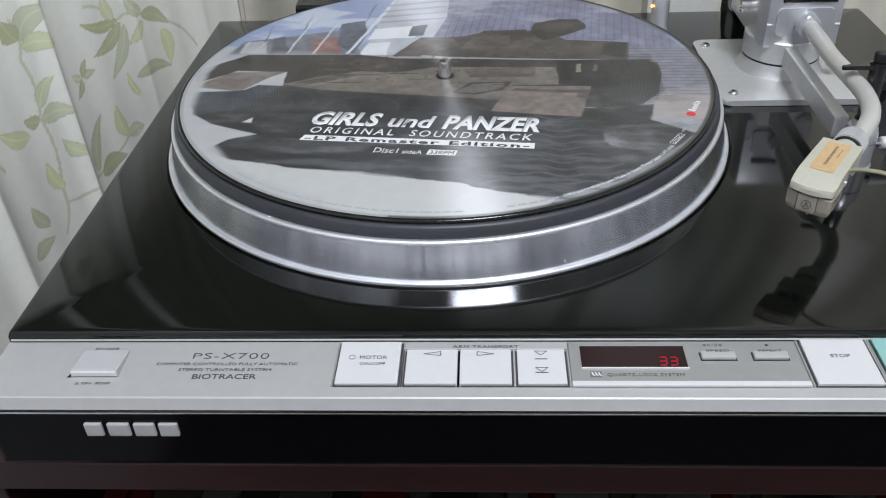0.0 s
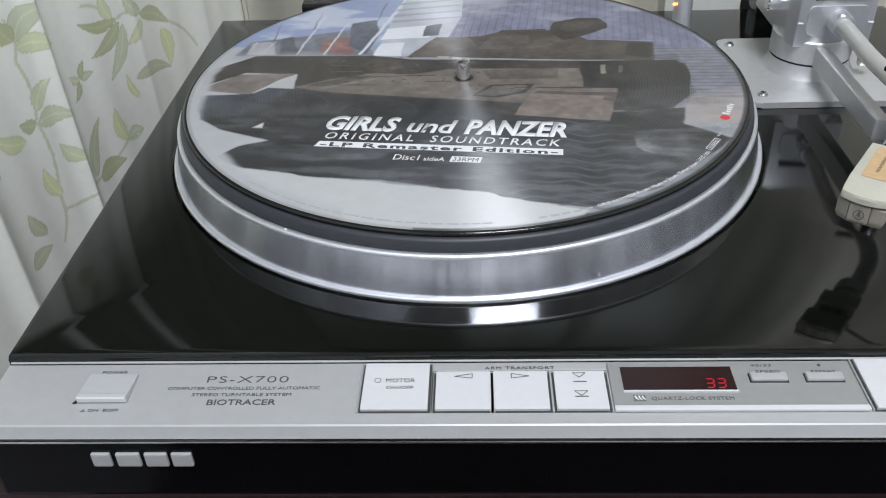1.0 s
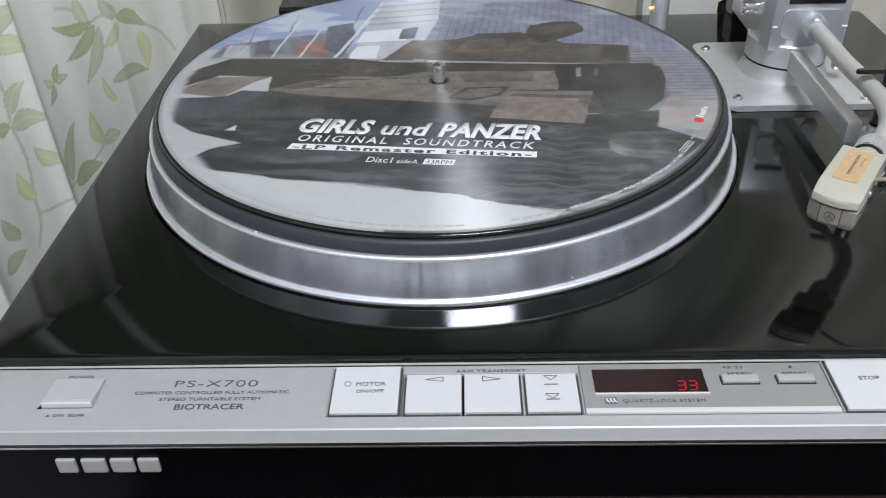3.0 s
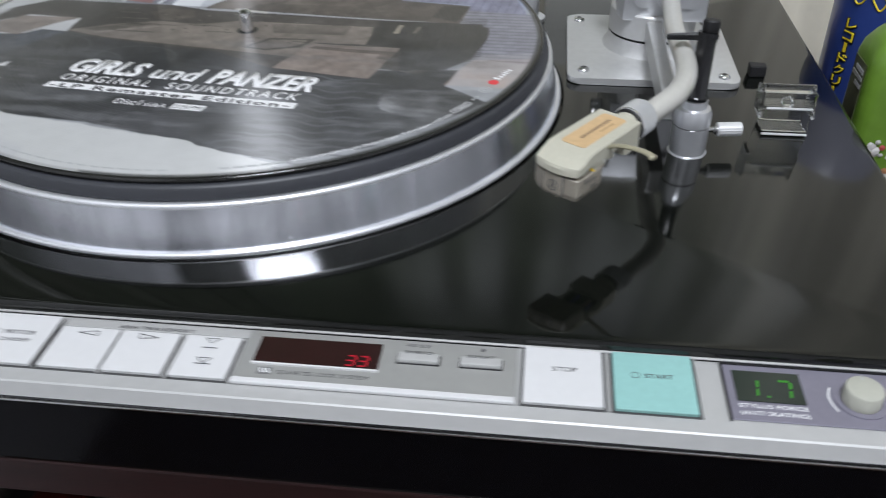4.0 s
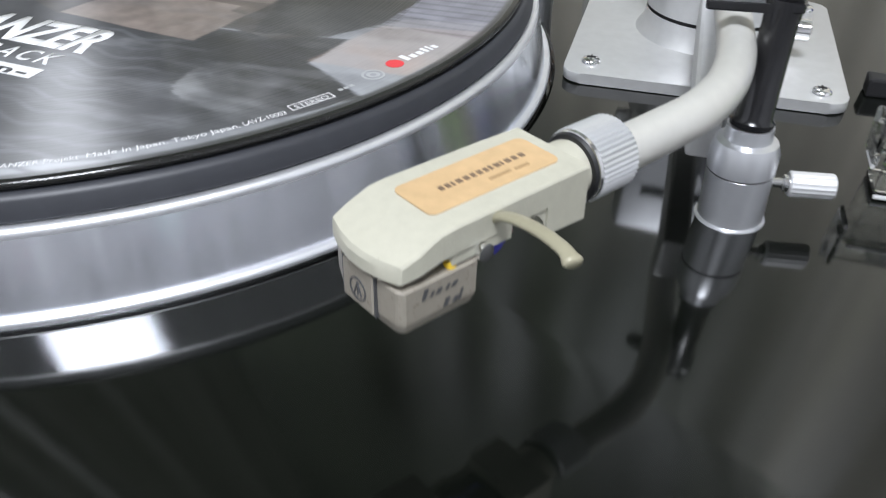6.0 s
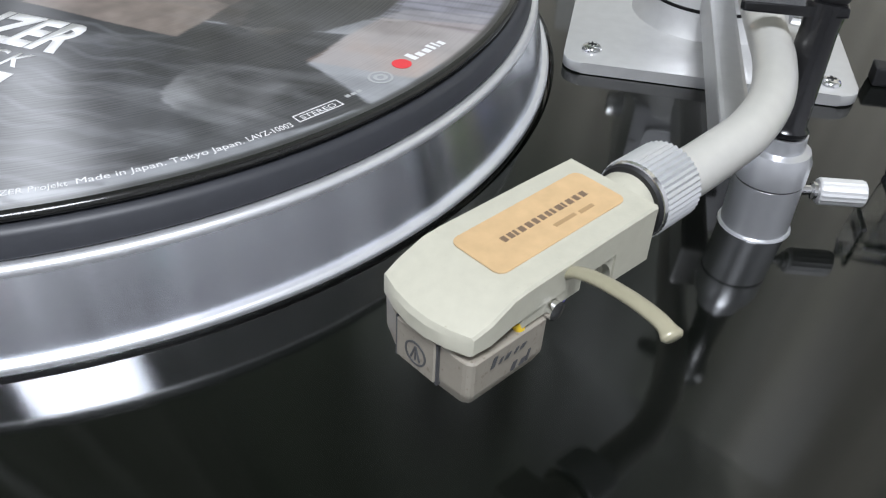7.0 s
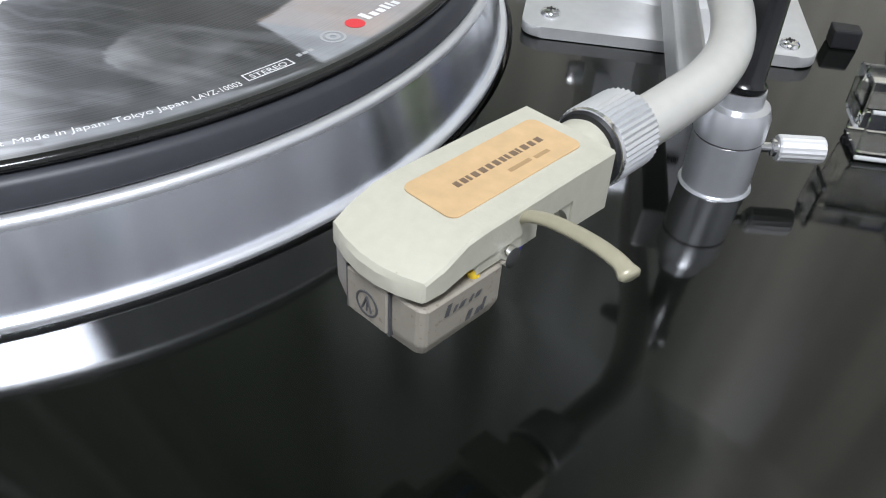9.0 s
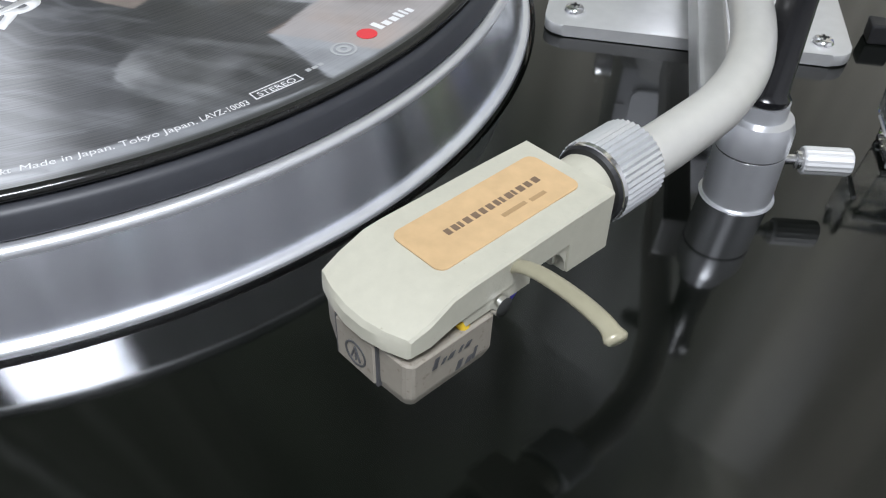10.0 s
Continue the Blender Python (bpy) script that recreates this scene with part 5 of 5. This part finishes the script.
    shape([(0.058, 0.068), (0.062, 0.078), (0.075, 0.082), (0.082, 0.079), (0.074, 0.069), (0.063, 0.064)], (0.105, 0.092, 0.083), 0.25)
    shape([(0.058, 0.039), (0.069, 0.049), (0.076, 0.047), (0.073, 0.035), (0.062, 0.032)], (0.155, 0.135, 0.12), 0.25)
    shape([(0.091, 0.027), (0.096, 0.044), (0.109, 0.044), (0.105, 0.020)], (0.066, 0.06, 0.056), 0.4)
    shape([(-0.016, 0.029), (-0.015, 0.031), (0.003, 0.027), (0.003, 0.024)], (0.62, 0.6, 0.55), 0.1, 0.7)
    # bolts, seams and hatches
    bolts = np.random.RandomState(12)
    for _ in range(70):
        bx, by = bolts.uniform(-0.085, 0.06), bolts.uniform(-0.016, 0.030)
        lay(np.hypot(x - bx, y - by) < bolts.uniform(0.0006, 0.0012), (0.05, 0.045, 0.04) if bolts.rand() < 0.5 else (0.22, 0.20, 0.18), 0.6)
    for _ in range(16):
        bx, by, ln = bolts.uniform(-0.085, 0.05), bolts.uniform(-0.014, 0.028), bolts.uniform(0.008, 0.022)
        lay((np.abs(y - by + 0.05 * (x - bx)) < 0.0005) & (np.abs(x - bx) < ln / 2), (0.04, 0.037, 0.034) if bolts.rand() < 0.6 else (0.20, 0.185, 0.165), 0.7)
    for k in range(26):
        ty = -0.030 + 0.0022 * k
        lay((np.abs(y - ty) < 0.0006) & (x > 0.098 + 0.01 * abs(math.sin(k))) & (x < 0.121) & (y < 0.026), (0.025, 0.025, 0.026), 0.6)
    # mud and smoke over the lower hull
    lay(np.ones(x.shape, bool), (0.17, 0.175, 0.185), 0.45 * step(n2, 0.46, 0.74) * step(-y, 0.0, 0.03) * (y > -0.13))
    lay(np.ones(x.shape, bool), (0.25, 0.255, 0.265), 0.40 * step(fbm(x * 0.6 + y, y * 2.6, 60, 5, 9), 0.52, 0.70) * step(-y, 0.03, 0.06))
    # pale wavy lines paint the light's glare on the grooves into the picture
    groove_glare = np.abs(np.mod(y + 0.0016 * np.sin(120 * x) + 0.0012 * np.sin(310 * x + 2), 0.0064) - 0.0032)
    lay((x > 0.0) & (x < 0.088) & (y < -0.052), (0.150, 0.155, 0.165), 0.75 * step(-groove_glare, -0.0012, -0.0004) * step(n1, 0.35, 0.55))
    lay(np.ones(x.shape, bool), (0.47, 0.475, 0.48), 0.75 * step(n1, 0.30, 0.60) * step(n2, 0.25, 0.60) * inside(x + 0.03 * (n1 - 0.5), y + 0.03 * (n2 - 0.5), [(0.080, -0.075), (0.093, -0.053), (0.107, -0.058), (0.133, -0.059), (0.128, -0.076), (0.108, -0.088), (0.092, -0.087)]))
    lay(np.ones(x.shape, bool), (0.66, 0.66, 0.66), 0.85 * step(n2, 0.36, 0.72) * step(n1, 0.25, 0.55) * inside(x + 0.012 * (n1 - 0.5), y + 0.012 * (n3 - 0.5), [(0.083, -0.044), (0.095, -0.041), (0.118, -0.025), (0.124, -0.028), (0.109, -0.044), (0.091, -0.049)]))
    shape([(0.107, -0.058), (0.118, -0.029), (0.146, -0.025), (0.142, -0.045), (0.134, -0.059)], (0.56, 0.42, 0.34), 0.1, 0.25 + 0.7 * step(n1, 0.28, 0.52) * step(x, 0.100, 0.118))
    shape([(0.116, -0.032), (0.122, -0.022), (0.150, -0.018), (0.148, -0.029), (0.127, -0.028)], (0.58, 0.55, 0.55), 0.1, 0.25 + 0.5 * step(n1, 0.35, 0.6))
    # the pale ground and the pale left edge with its torn rim
    torn = 0.006 * (n1 - 0.5) + 0.003 * (n3 - 0.5)
    lay(inside(x + torn, y + torn, [(-0.136, -0.082), (-0.117, -0.085), (-0.107, -0.093), (-0.074, -0.103), (-0.036, -0.108), (0.008, -0.120), (0.028, -0.126), (0.055, -0.133), (0.032, -0.163), (-0.039, -0.162), (-0.115, -0.153)]), (0.62, 0.625, 0.615), 0.95)
    lay(inside(x + torn, y + torn, [(-0.148, -0.042), (-0.139, -0.036), (-0.136, -0.045), (-0.122, -0.057), (-0.096, -0.068), (-0.109, -0.074), (-0.118, -0.085), (-0.133, -0.092)]), (0.56, 0.565, 0.57), 0.9)
    lay(x < -0.05, (0.56, 0.565, 0.57), 0.9 * step(r + 0.010 * (n1 - 0.5), 0.1375, 0.1425) * (y < 0.05))
    shape([(-0.106, -0.054), (-0.101, -0.055), (-0.101, -0.049)], (0.7, 0.7, 0.7), 0.05)
    # the last few millimetres are bare vinyl
    lay(np.ones(x.shape, bool), (0.030, 0.031, 0.027), step(r, 0.1465, 0.1475) * np.where(x < -0.02, 0.25, 0.85))
    lay(r < 0.0055, (0.03, 0.03, 0.03))
    fine = fbm(x, y, 240, 3, 14)
    grain = (0.74 + 0.52 * fine) * (0.76 + 0.48 * fbm(x, y * 1.6, 48, 4, 15))
    col *= (1 + (grain - 1) * (1 - step(col.mean(-1), 0.25, 0.50)))[..., None]
    return 0.98 * np.clip(col, 0, 1) ** 1.20


def record_face():
    radii = np.linspace(0.0038, 0.1490, 230)
    steps = 1100
    a = np.linspace(0, 2 * math.pi, steps, endpoint=False)
    R, A = np.meshgrid(radii, a, indexing="ij")
    X, Y = R * np.cos(A), R * np.sin(A)
    idx = np.arange(R.size).reshape(R.shape)
    nxt = np.roll(idx, -1, 1)
    quads = np.stack([idx[:-1], idx[1:], nxt[1:], nxt[:-1]], -1).reshape(-1, 4)
    me = bpy.data.meshes.new("printed_face")
    Zs = np.where(R > 0.146, RZ + 0.0001, RZ) - 0.0321
    me.from_pydata(np.stack([X, Y, Zs], -1).reshape(-1, 3).tolist(), [], quads.tolist())
    total, dr, da = 0, 0.00063, 2 * math.pi / steps
    for fr, fa in ((0, 0), (0.45, 0.15), (-0.45, -0.15), (0.15, -0.45), (-0.15, 0.45)):
        total = total + art((R + fr * dr) * np.cos(A + fa * da), (R + fr * dr) * np.sin(A + fa * da)) / 5
    painted(me, total.reshape(-1, 3))
    me.materials.append(PRINT)
    ob = new("printed_face", me)
    ob.parent = disc
    ob["label"] = "printed picture under grooved clear vinyl"
    return ob


record_face()
TITLE = pose(-0.0006, 0.0020, RZ + 0.00006, 0, 0, -6)


def title(name, text, u, v, width, height, mat, **kw):
    return letters(name, text, u, v, 0, width, height, mat, disc, TITLE, thick=0.00004, **kw)


title("title_line", "GIRLS", -0.0618, -0.0660, 0.0370, 0.0146, WHITE_INK, shear=0.22, bold=0.042)
title("title_line", "und", -0.0205, -0.0660, 0.0245, 0.0138, WHITE_INK, shear=0.22, bold=0.026)
title("title_line", "PANZER", 0.0080, -0.0660, 0.0500, 0.0150, WHITE_INK, shear=0.22, bold=0.042)
title("subtitle_line", "ORIGINAL", -0.0595, -0.0757, 0.0440, 0.0068, WHITE_INK, shear=0.18, bold=0.012, spacing=1.35)
title("subtitle_line", "SOUNDTRACK", -0.0075, -0.0757, 0.0625, 0.0068, WHITE_INK, shear=0.18, bold=0.012, spacing=1.3)
b = prism([(-0.0625, -0.0840), (0.0565, -0.0840), (0.0565, -0.0785), (-0.0610, -0.0785)], 0, 0.00004, 0, TITLE)
part("title_bar", b, WHITE_INK, disc)
letters("bar_line", "-LP Remaster Edition-", -0.0600, -0.0834, 0.00005, 0.1140, 0.0040, INK, disc, TITLE, thick=0.00004, bold=0.03, spacing=1.2)
title("disc_line", "Disc1", -0.0222, -0.0938, 0.0125, 0.0052, WHITE_INK, shear=0.12)
title("disc_line", "sideA", -0.0078, -0.0938, 0.0098, 0.0038, WHITE_INK, shear=0.12)
part("speed_box", prism([(0.0045, -0.0940), (0.0188, -0.0940), (0.0195, -0.0888), (0.0052, -0.0888)], 0, 0.00004, 0, TITLE), WHITE_INK, disc)
letters("speed_line", "33RPM", 0.0058, -0.0932, 0.00005, 0.0122, 0.0036, INK, disc, TITLE, thick=0.00004, shear=0.12)


def bent(bm, radius, start):
    """Bends lettering round the record's rim, feet outwards; start in degrees."""
    for v in bm.verts:
        a, r = radians(start) + v.co.x / radius, radius - v.co.y
        v.co.x, v.co.y, v.co.z = r * math.cos(a), r * math.sin(a), v.co.z + RZ + 0.00008
    return bm


def rim_text(name, text, start, end, radius, height, mat):
    return part(name, bent(words(text, radians(end - start) * radius, height, thick=0.00003), radius, start), mat, disc)


rim_text("rim_line", "GIRLS und PANZER Projekt", -66.2, -55.3, 0.1440, 0.0019, WHITE_INK)
rim_text("rim_line", "Made in Japan. Tokyo Japan.", -54.7, -41.7, 0.1440, 0.0020, WHITE_INK)
rim_text("rim_line", "LAVZ-10003", -41.3, -37.1, 0.1438, 0.0020, WHITE_INK)
for a0, a1 in ((-36.4, -31.8),):
    b = joined(*[bent(box(x0, x1, y0, y1, 0, 0.00003), 0.1432, a0) for x0, x1, y0, y1 in ((0, 0.0120, 0, 0.0003), (0, 0.0120, 0.0027, 0.0030), (0, 0.0003, 0.0003, 0.0027), (0.0117, 0.0120, 0.0003, 0.0027))])
    part("rim_box", b, WHITE_INK, disc)
    rim_text("rim_line", "STEREO", a0 + 0.5, a0 + 4.25, 0.1426, 0.0017, WHITE_INK)
part("rim_bar", bent(joined(box(0, 0.0012, 0, 0.0012, 0, 0.00003), box(0.0016, 0.0030, 0, 0.0010, 0, 0.00003), box(0.0034, 0.0046, 0, 0.0011, 0, 0.00003)), 0.1415, -30.6), PALE_INK, disc)
part("rim_seal", ring_flat(0.0024, 0.0030, RZ + 0.00008, RZ + 0.00014, (0.1262, -0.0607, 0), 32), PALE_INK, disc)
part("rim_seal", ring_flat(0.0008, 0.0017, RZ + 0.00008, RZ + 0.00014, (0.1262, -0.0607, 0), 24), PALE_INK, disc)
part("red_spot", lathe([(0, RZ + 0.00016), (0.0024, RZ + 0.00016), (0.0024, RZ + 0.00008)], (0.1292, -0.0526, 0), 28), RED_INK, disc, "small red printed spot")
b = joined(*[box(x, x + w, 0, h, 0, 0.00004) for x, w, h in ((0, 0.0016, 0.0036), (0.0024, 0.0018, 0.0022), (0.0050, 0.0018, 0.0022), (0.0075, 0.0012, 0.0030), (0.0095, 0.0008, 0.0030), (0.0110, 0.0014, 0.0022))])
b.transform(Matrix.Translation((0.1318, -0.0498, RZ + 0.0001)) @ pose(0, 0, 0, 0, 0, 65))
part("logo_bar", b, WHITE_INK, disc)
# faint unreadable line round the front of the rim, as short bars
rng = random.Random(5)
x, bars = 0.0, []
while x < 0.118:
    w = rng.uniform(0.0025, 0.007)
    bars.append(bent(box(x, x + w, 0, 0.0008, 0, 0.00003), 0.1440, -132))
    x += w + 0.0014
part("rim_bar", joined(*bars), PALE_INK, disc)
for k in range(5):
    part("rim_bar", bent(box(0.0052 * k, 0.0052 * k + 0.0038, 0, 0.0012, 0, 0.00003), 0.1440, -77.0), PALE_INK, disc)

# ---------------------------------------------------------------- things beside and behind the deck
blue_card = material("blue_tin", (0.030, 0.060, 0.25), 0.30, vary=0.2, scale=18, coat=0.4)
yellow_ink = material("yellow_ink", (0.80, 0.62, 0.03), 0.4, vary=0.08)
green_foil = material("green_film", (0.135, 0.255, 0.030), 0.34, vary=0.25, scale=25, coat=0.3, bump=0.05, bump_scale=60)
dark_green = material("dark_green_film", (0.060, 0.075, 0.028), 0.35, vary=0.3, scale=60, coat=0.3)
tube_at = (0.372, 0.150)
SIDE_Z = -0.12
side = thing("side_table", (0.46, 0.05, FLOOR_Z), "low dark wooden side table beside the rack", "table")
part("tabletop", box(0.305, 0.62, -0.12, 0.24, SIDE_Z - 0.02, SIDE_Z, 0.002), ROSEWOOD, side)
for lx in (0.32, 0.585):
    for ly in (-0.105, 0.205):
        part("leg", box(lx, lx + 0.025, ly, ly + 0.025, FLOOR_Z, SIDE_Z - 0.02, 0.002), ROSEWOOD, side)
canister = thing("spray_can", (*tube_at, SIDE_Z), "tall blue record cleaner spray can with yellow lettering", "spray can")
can = part("body", lathe([(0, SIDE_Z), (0.0385, SIDE_Z), (0.039, SIDE_Z + 0.002), (0.039, 0.046), (0.0382, 0.050), (0, 0.050)], (*tube_at, 0), 64), blue_card, canister, smooth=40)

part("cap", lathe([(0, 0.050), (0.0345, 0.050), (0.0360, 0.0515), (0.0360, 0.088), (0.0335, 0.094), (0.0, 0.096)], (*tube_at, 0), 64), material("pale_lilac_cap", (0.42, 0.42, 0.50), 0.35, vary=0.06), canister, "pale lilac plastic cap", smooth=40)


def on_can(bm, angle, z, r=0.0392):
    """Lays flat lettering on the can, its middle at angle (degrees), its foot at z."""
    for v in bm.verts:
        a = radians(angle) + v.co.x / r
        v.co.x, v.co.y, v.co.z = tube_at[0] + (r + v.co.z) * math.cos(a), tube_at[1] + (r + v.co.z) * math.sin(a), z + v.co.y
    return bm


black_ink = material("black_ink", (0.01, 0.01, 0.012), 0.4)
for k, sign in enumerate("レコードクリーナー"):
    wide = 0.0026 if sign == "ー" else 0.0078
    for mat, grow, rise, name in ((black_ink, 0.0012, 0.0, "lettering_edge"), (yellow_ink, 0.0, 0.0003, "lettering")):
        if sign == "ー":
            bm = box(-0.0011 - grow / 2, 0.0011 + grow / 2, 0.0002 - grow / 2, 0.0062 + grow / 2, rise, rise + 0.0003)
        else:
            bm = words(sign, wide + grow, 0.0062, thick=0.0003, bold=0.022 if name == "lettering" else 0.06)
            ys = [v.co.y for v in bm.verts]
            for v in bm.verts:
                v.co.x, v.co.y, v.co.z = v.co.x - (wide + grow) / 2, (v.co.y - min(ys)) / (max(ys) - min(ys)) * (0.0062 + grow) - grow / 2, v.co.z + rise
        part(name, on_can(bm, 211 - 0.3 * k, -0.0032 - 0.0074 * k), mat, can)
swash = [(-0.012 + 0.0042 * k, 0.0165 + 0.0042 * math.sin(1.9 * k)) for k in range(9)]
strip = along(smooth_path([(u, v, 0) for u, v in swash], 6), 0.0006, 6)
part("lettering_stroke", on_can(strip, 214, 0.0), yellow_ink, can)
strip = along(smooth_path([(u + 0.003, v + 0.006 + 0.003 * math.cos(3 * u * 200), 0) for u, v in swash], 6), 0.0005, 6)
part("lettering_stroke", on_can(strip, 214, 0.0), yellow_ink, can)

# a printed green tub before the can
tub = thing("snack_tub", (0.358, 0.052, SIDE_Z), "green printed tub with a round white lid", "tub")


def tub_mesh():
    bm = bmesh.new()
    rows = []
    for z, inset, r in ((SIDE_Z, 0.003, 0.006), (SIDE_Z + 0.004, 0, 0.008), (-0.06, -0.0006, 0.008), (0.010, 0, 0.008), (0.017, 0.0012, 0.009), (0.024, 0.0045, 0.010), (0.030, 0.0095, 0.0085), (0.033, 0.0140, 0.004)):
        rows.append([bm.verts.new((x, y, z)) for x, y in rounded(0.322 + inset, 0.392 - inset, 0.034 + inset, 0.070 - inset, r, 6)])
    n = len(rows[0])
    for a, b in zip(rows, rows[1:]):
        for i in range(n):
            bm.faces.new((a[i], a[(i + 1) % n], b[(i + 1) % n], b[i]))
    bm.faces.new(rows[0][::-1]), bm.faces.new(rows[-1])
    return bm


tub_body = part("body", tub_mesh(), green_foil, tub, smooth=50)
LID_WHITE = material("lid_plastic", (0.55, 0.57, 0.53), 0.4, vary=0.05)
part("lid", lathe([(0, 0.0325), (0.0165, 0.0325), (0.0172, 0.0335), (0.0172, 0.0395), (0.0160, 0.0410), (0, 0.0410)], (0.3555, 0.052, 0), 48), LID_WHITE, tub, "round white lid", smooth=40)
# print on the narrow side and on the broad face
part("printed_panel", box(0.3212, 0.3218, 0.043, 0.0615, -0.070, 0.009), dark_green, tub_body)
for bz, bl in ((0.0030, 0.012), (-0.0010, 0.015), (-0.0050, 0.009)):
    part("lettering_bar", box(0.3208, 0.3213, 0.0445, 0.0445 + bl, bz, bz + 0.0022), PALE_INK, tub_body)
part("printed_oval", lathe([(0, 0), (0.0045, 0.0002), (0, 0.0004)], m=Matrix.Translation((0.3209, 0.050, -0.030)) @ pose(0, 0, 0, 0, -90, 0) @ Matrix.Diagonal((1.9, 1, 1, 1)), steps=20), material("print_pink", (0.35, 0.20, 0.15), 0.5), tub_body)
part("printed_label", box(0.352, 0.388, 0.0330, 0.0336, -0.040, -0.004), WHITE_INK, tub_body)
flake_mats = [material("flake_white", (0.62, 0.60, 0.58), 0.5), material("flake_red", (0.40, 0.06, 0.06), 0.5), material("flake_brown", (0.42, 0.20, 0.10), 0.5)]
for k, fm in enumerate(flake_mats):
    bms = []
    for _ in range((150, 36, 26)[k]):
        zc = rng.uniform(-0.100, -0.030)
        xc = rng.uniform(max(0.327, 0.333 - 0.15 * (zc + 0.06)) - 0.004, 0.387)
        bms.append(lathe([(0, 0), (rng.uniform(0.0015, 0.0030), 0.0004), (0, 0.0009)], m=Matrix.Translation((max(xc, 0.330), 0.0334 - rng.uniform(0, 0.0006), zc)) @ pose(0, 0, 0, 90, 0, 0) @ pose(0, 0, 0, rng.uniform(-15, 15), rng.uniform(-15, 15), 0), steps=7))
    part("printed_flake", joined(*bms), fm, tub_body)

white_box = thing("white_box", (0.180, 0.235, RACK_TOP), "plain white cardboard box behind the turntable", "box")
part("body", box(0.150, 0.205, 0.205, 0.230, RACK_TOP, 0.075, 0.001), material("white_card", (0.74, 0.74, 0.68), 0.6, vary=0.05), white_box)
cable = thing("black_cable", (0.222, 0.20, RACK_TOP), "thick black cables hanging behind the deck", "cable")
part("cord", along(smooth_path([(0.215, 0.208, RACK_TOP + 0.004), (0.214, 0.208, 0.01), (0.220, 0.206, 0.05), (0.232, 0.210, 0.10), (0.236, 0.235, 0.14)], 8), 0.006, 14), RUBBER, cable, smooth=60)
part("cord", along(smooth_path([(0.232, 0.212, RACK_TOP + 0.004), (0.228, 0.214, 0.02), (0.226, 0.215, 0.06), (0.220, 0.220, 0.11)], 8), 0.0045, 14), RUBBER, cable, smooth=60)
lid = thing("acrylic_strip", (-0.13, 0.21, RACK_TOP), "clear acrylic stand standing behind the deck", "stand")
for k in range(2):
    part("sheet", box(-0.172, -0.085, 0.200 + 0.014 * k, 0.2035 + 0.014 * k, RACK_TOP, 0.040 + 0.02 * k, 0.0005, 1), ACRYLIC, lid)

# ---------------------------------------------------------------- cases on the rack's shelf
case_colours = [(0.45, 0.03, 0.025), (0.50, 0.04, 0.03), (0.30, 0.27, 0.18), (0.06, 0.06, 0.06), (0.55, 0.53, 0.50), (0.12, 0.12, 0.13), (0.60, 0.60, 0.58), (0.05, 0.06, 0.12), (0.35, 0.33, 0.30)]
case_mats = [material("case_card", tuple(0.17 * v for v in c), 0.4, vary=0.1, coat=0.3) for c in case_colours]
x = -0.150
k = 0
while x < 0.262:
    w = rng.choice((0.0105, 0.0105, 0.014, 0.020, 0.024))
    top = -0.068 - rng.uniform(0, 0.012)
    case = thing("disc_case", (x + w / 2, -0.15, -0.244), "slim disc case standing on the rack shelf", "disc case", "disc cases on the rack shelf")
    body = part("cover", box(x, x + w - 0.0006, -0.222 + rng.uniform(0, 0.006), -0.10, -0.244, top, 0.0008, 1), case_mats[(k * 5 + (k // 3)) % 9 if k > 4 else (0, 0, 2, 4, 5)[k]], case)
    part("title_bar", box(x + w * 0.3, x + w * 0.62, -0.2226, -0.2215, -0.20, top - 0.02), PALE_INK, body)
    x += w
    k += 1
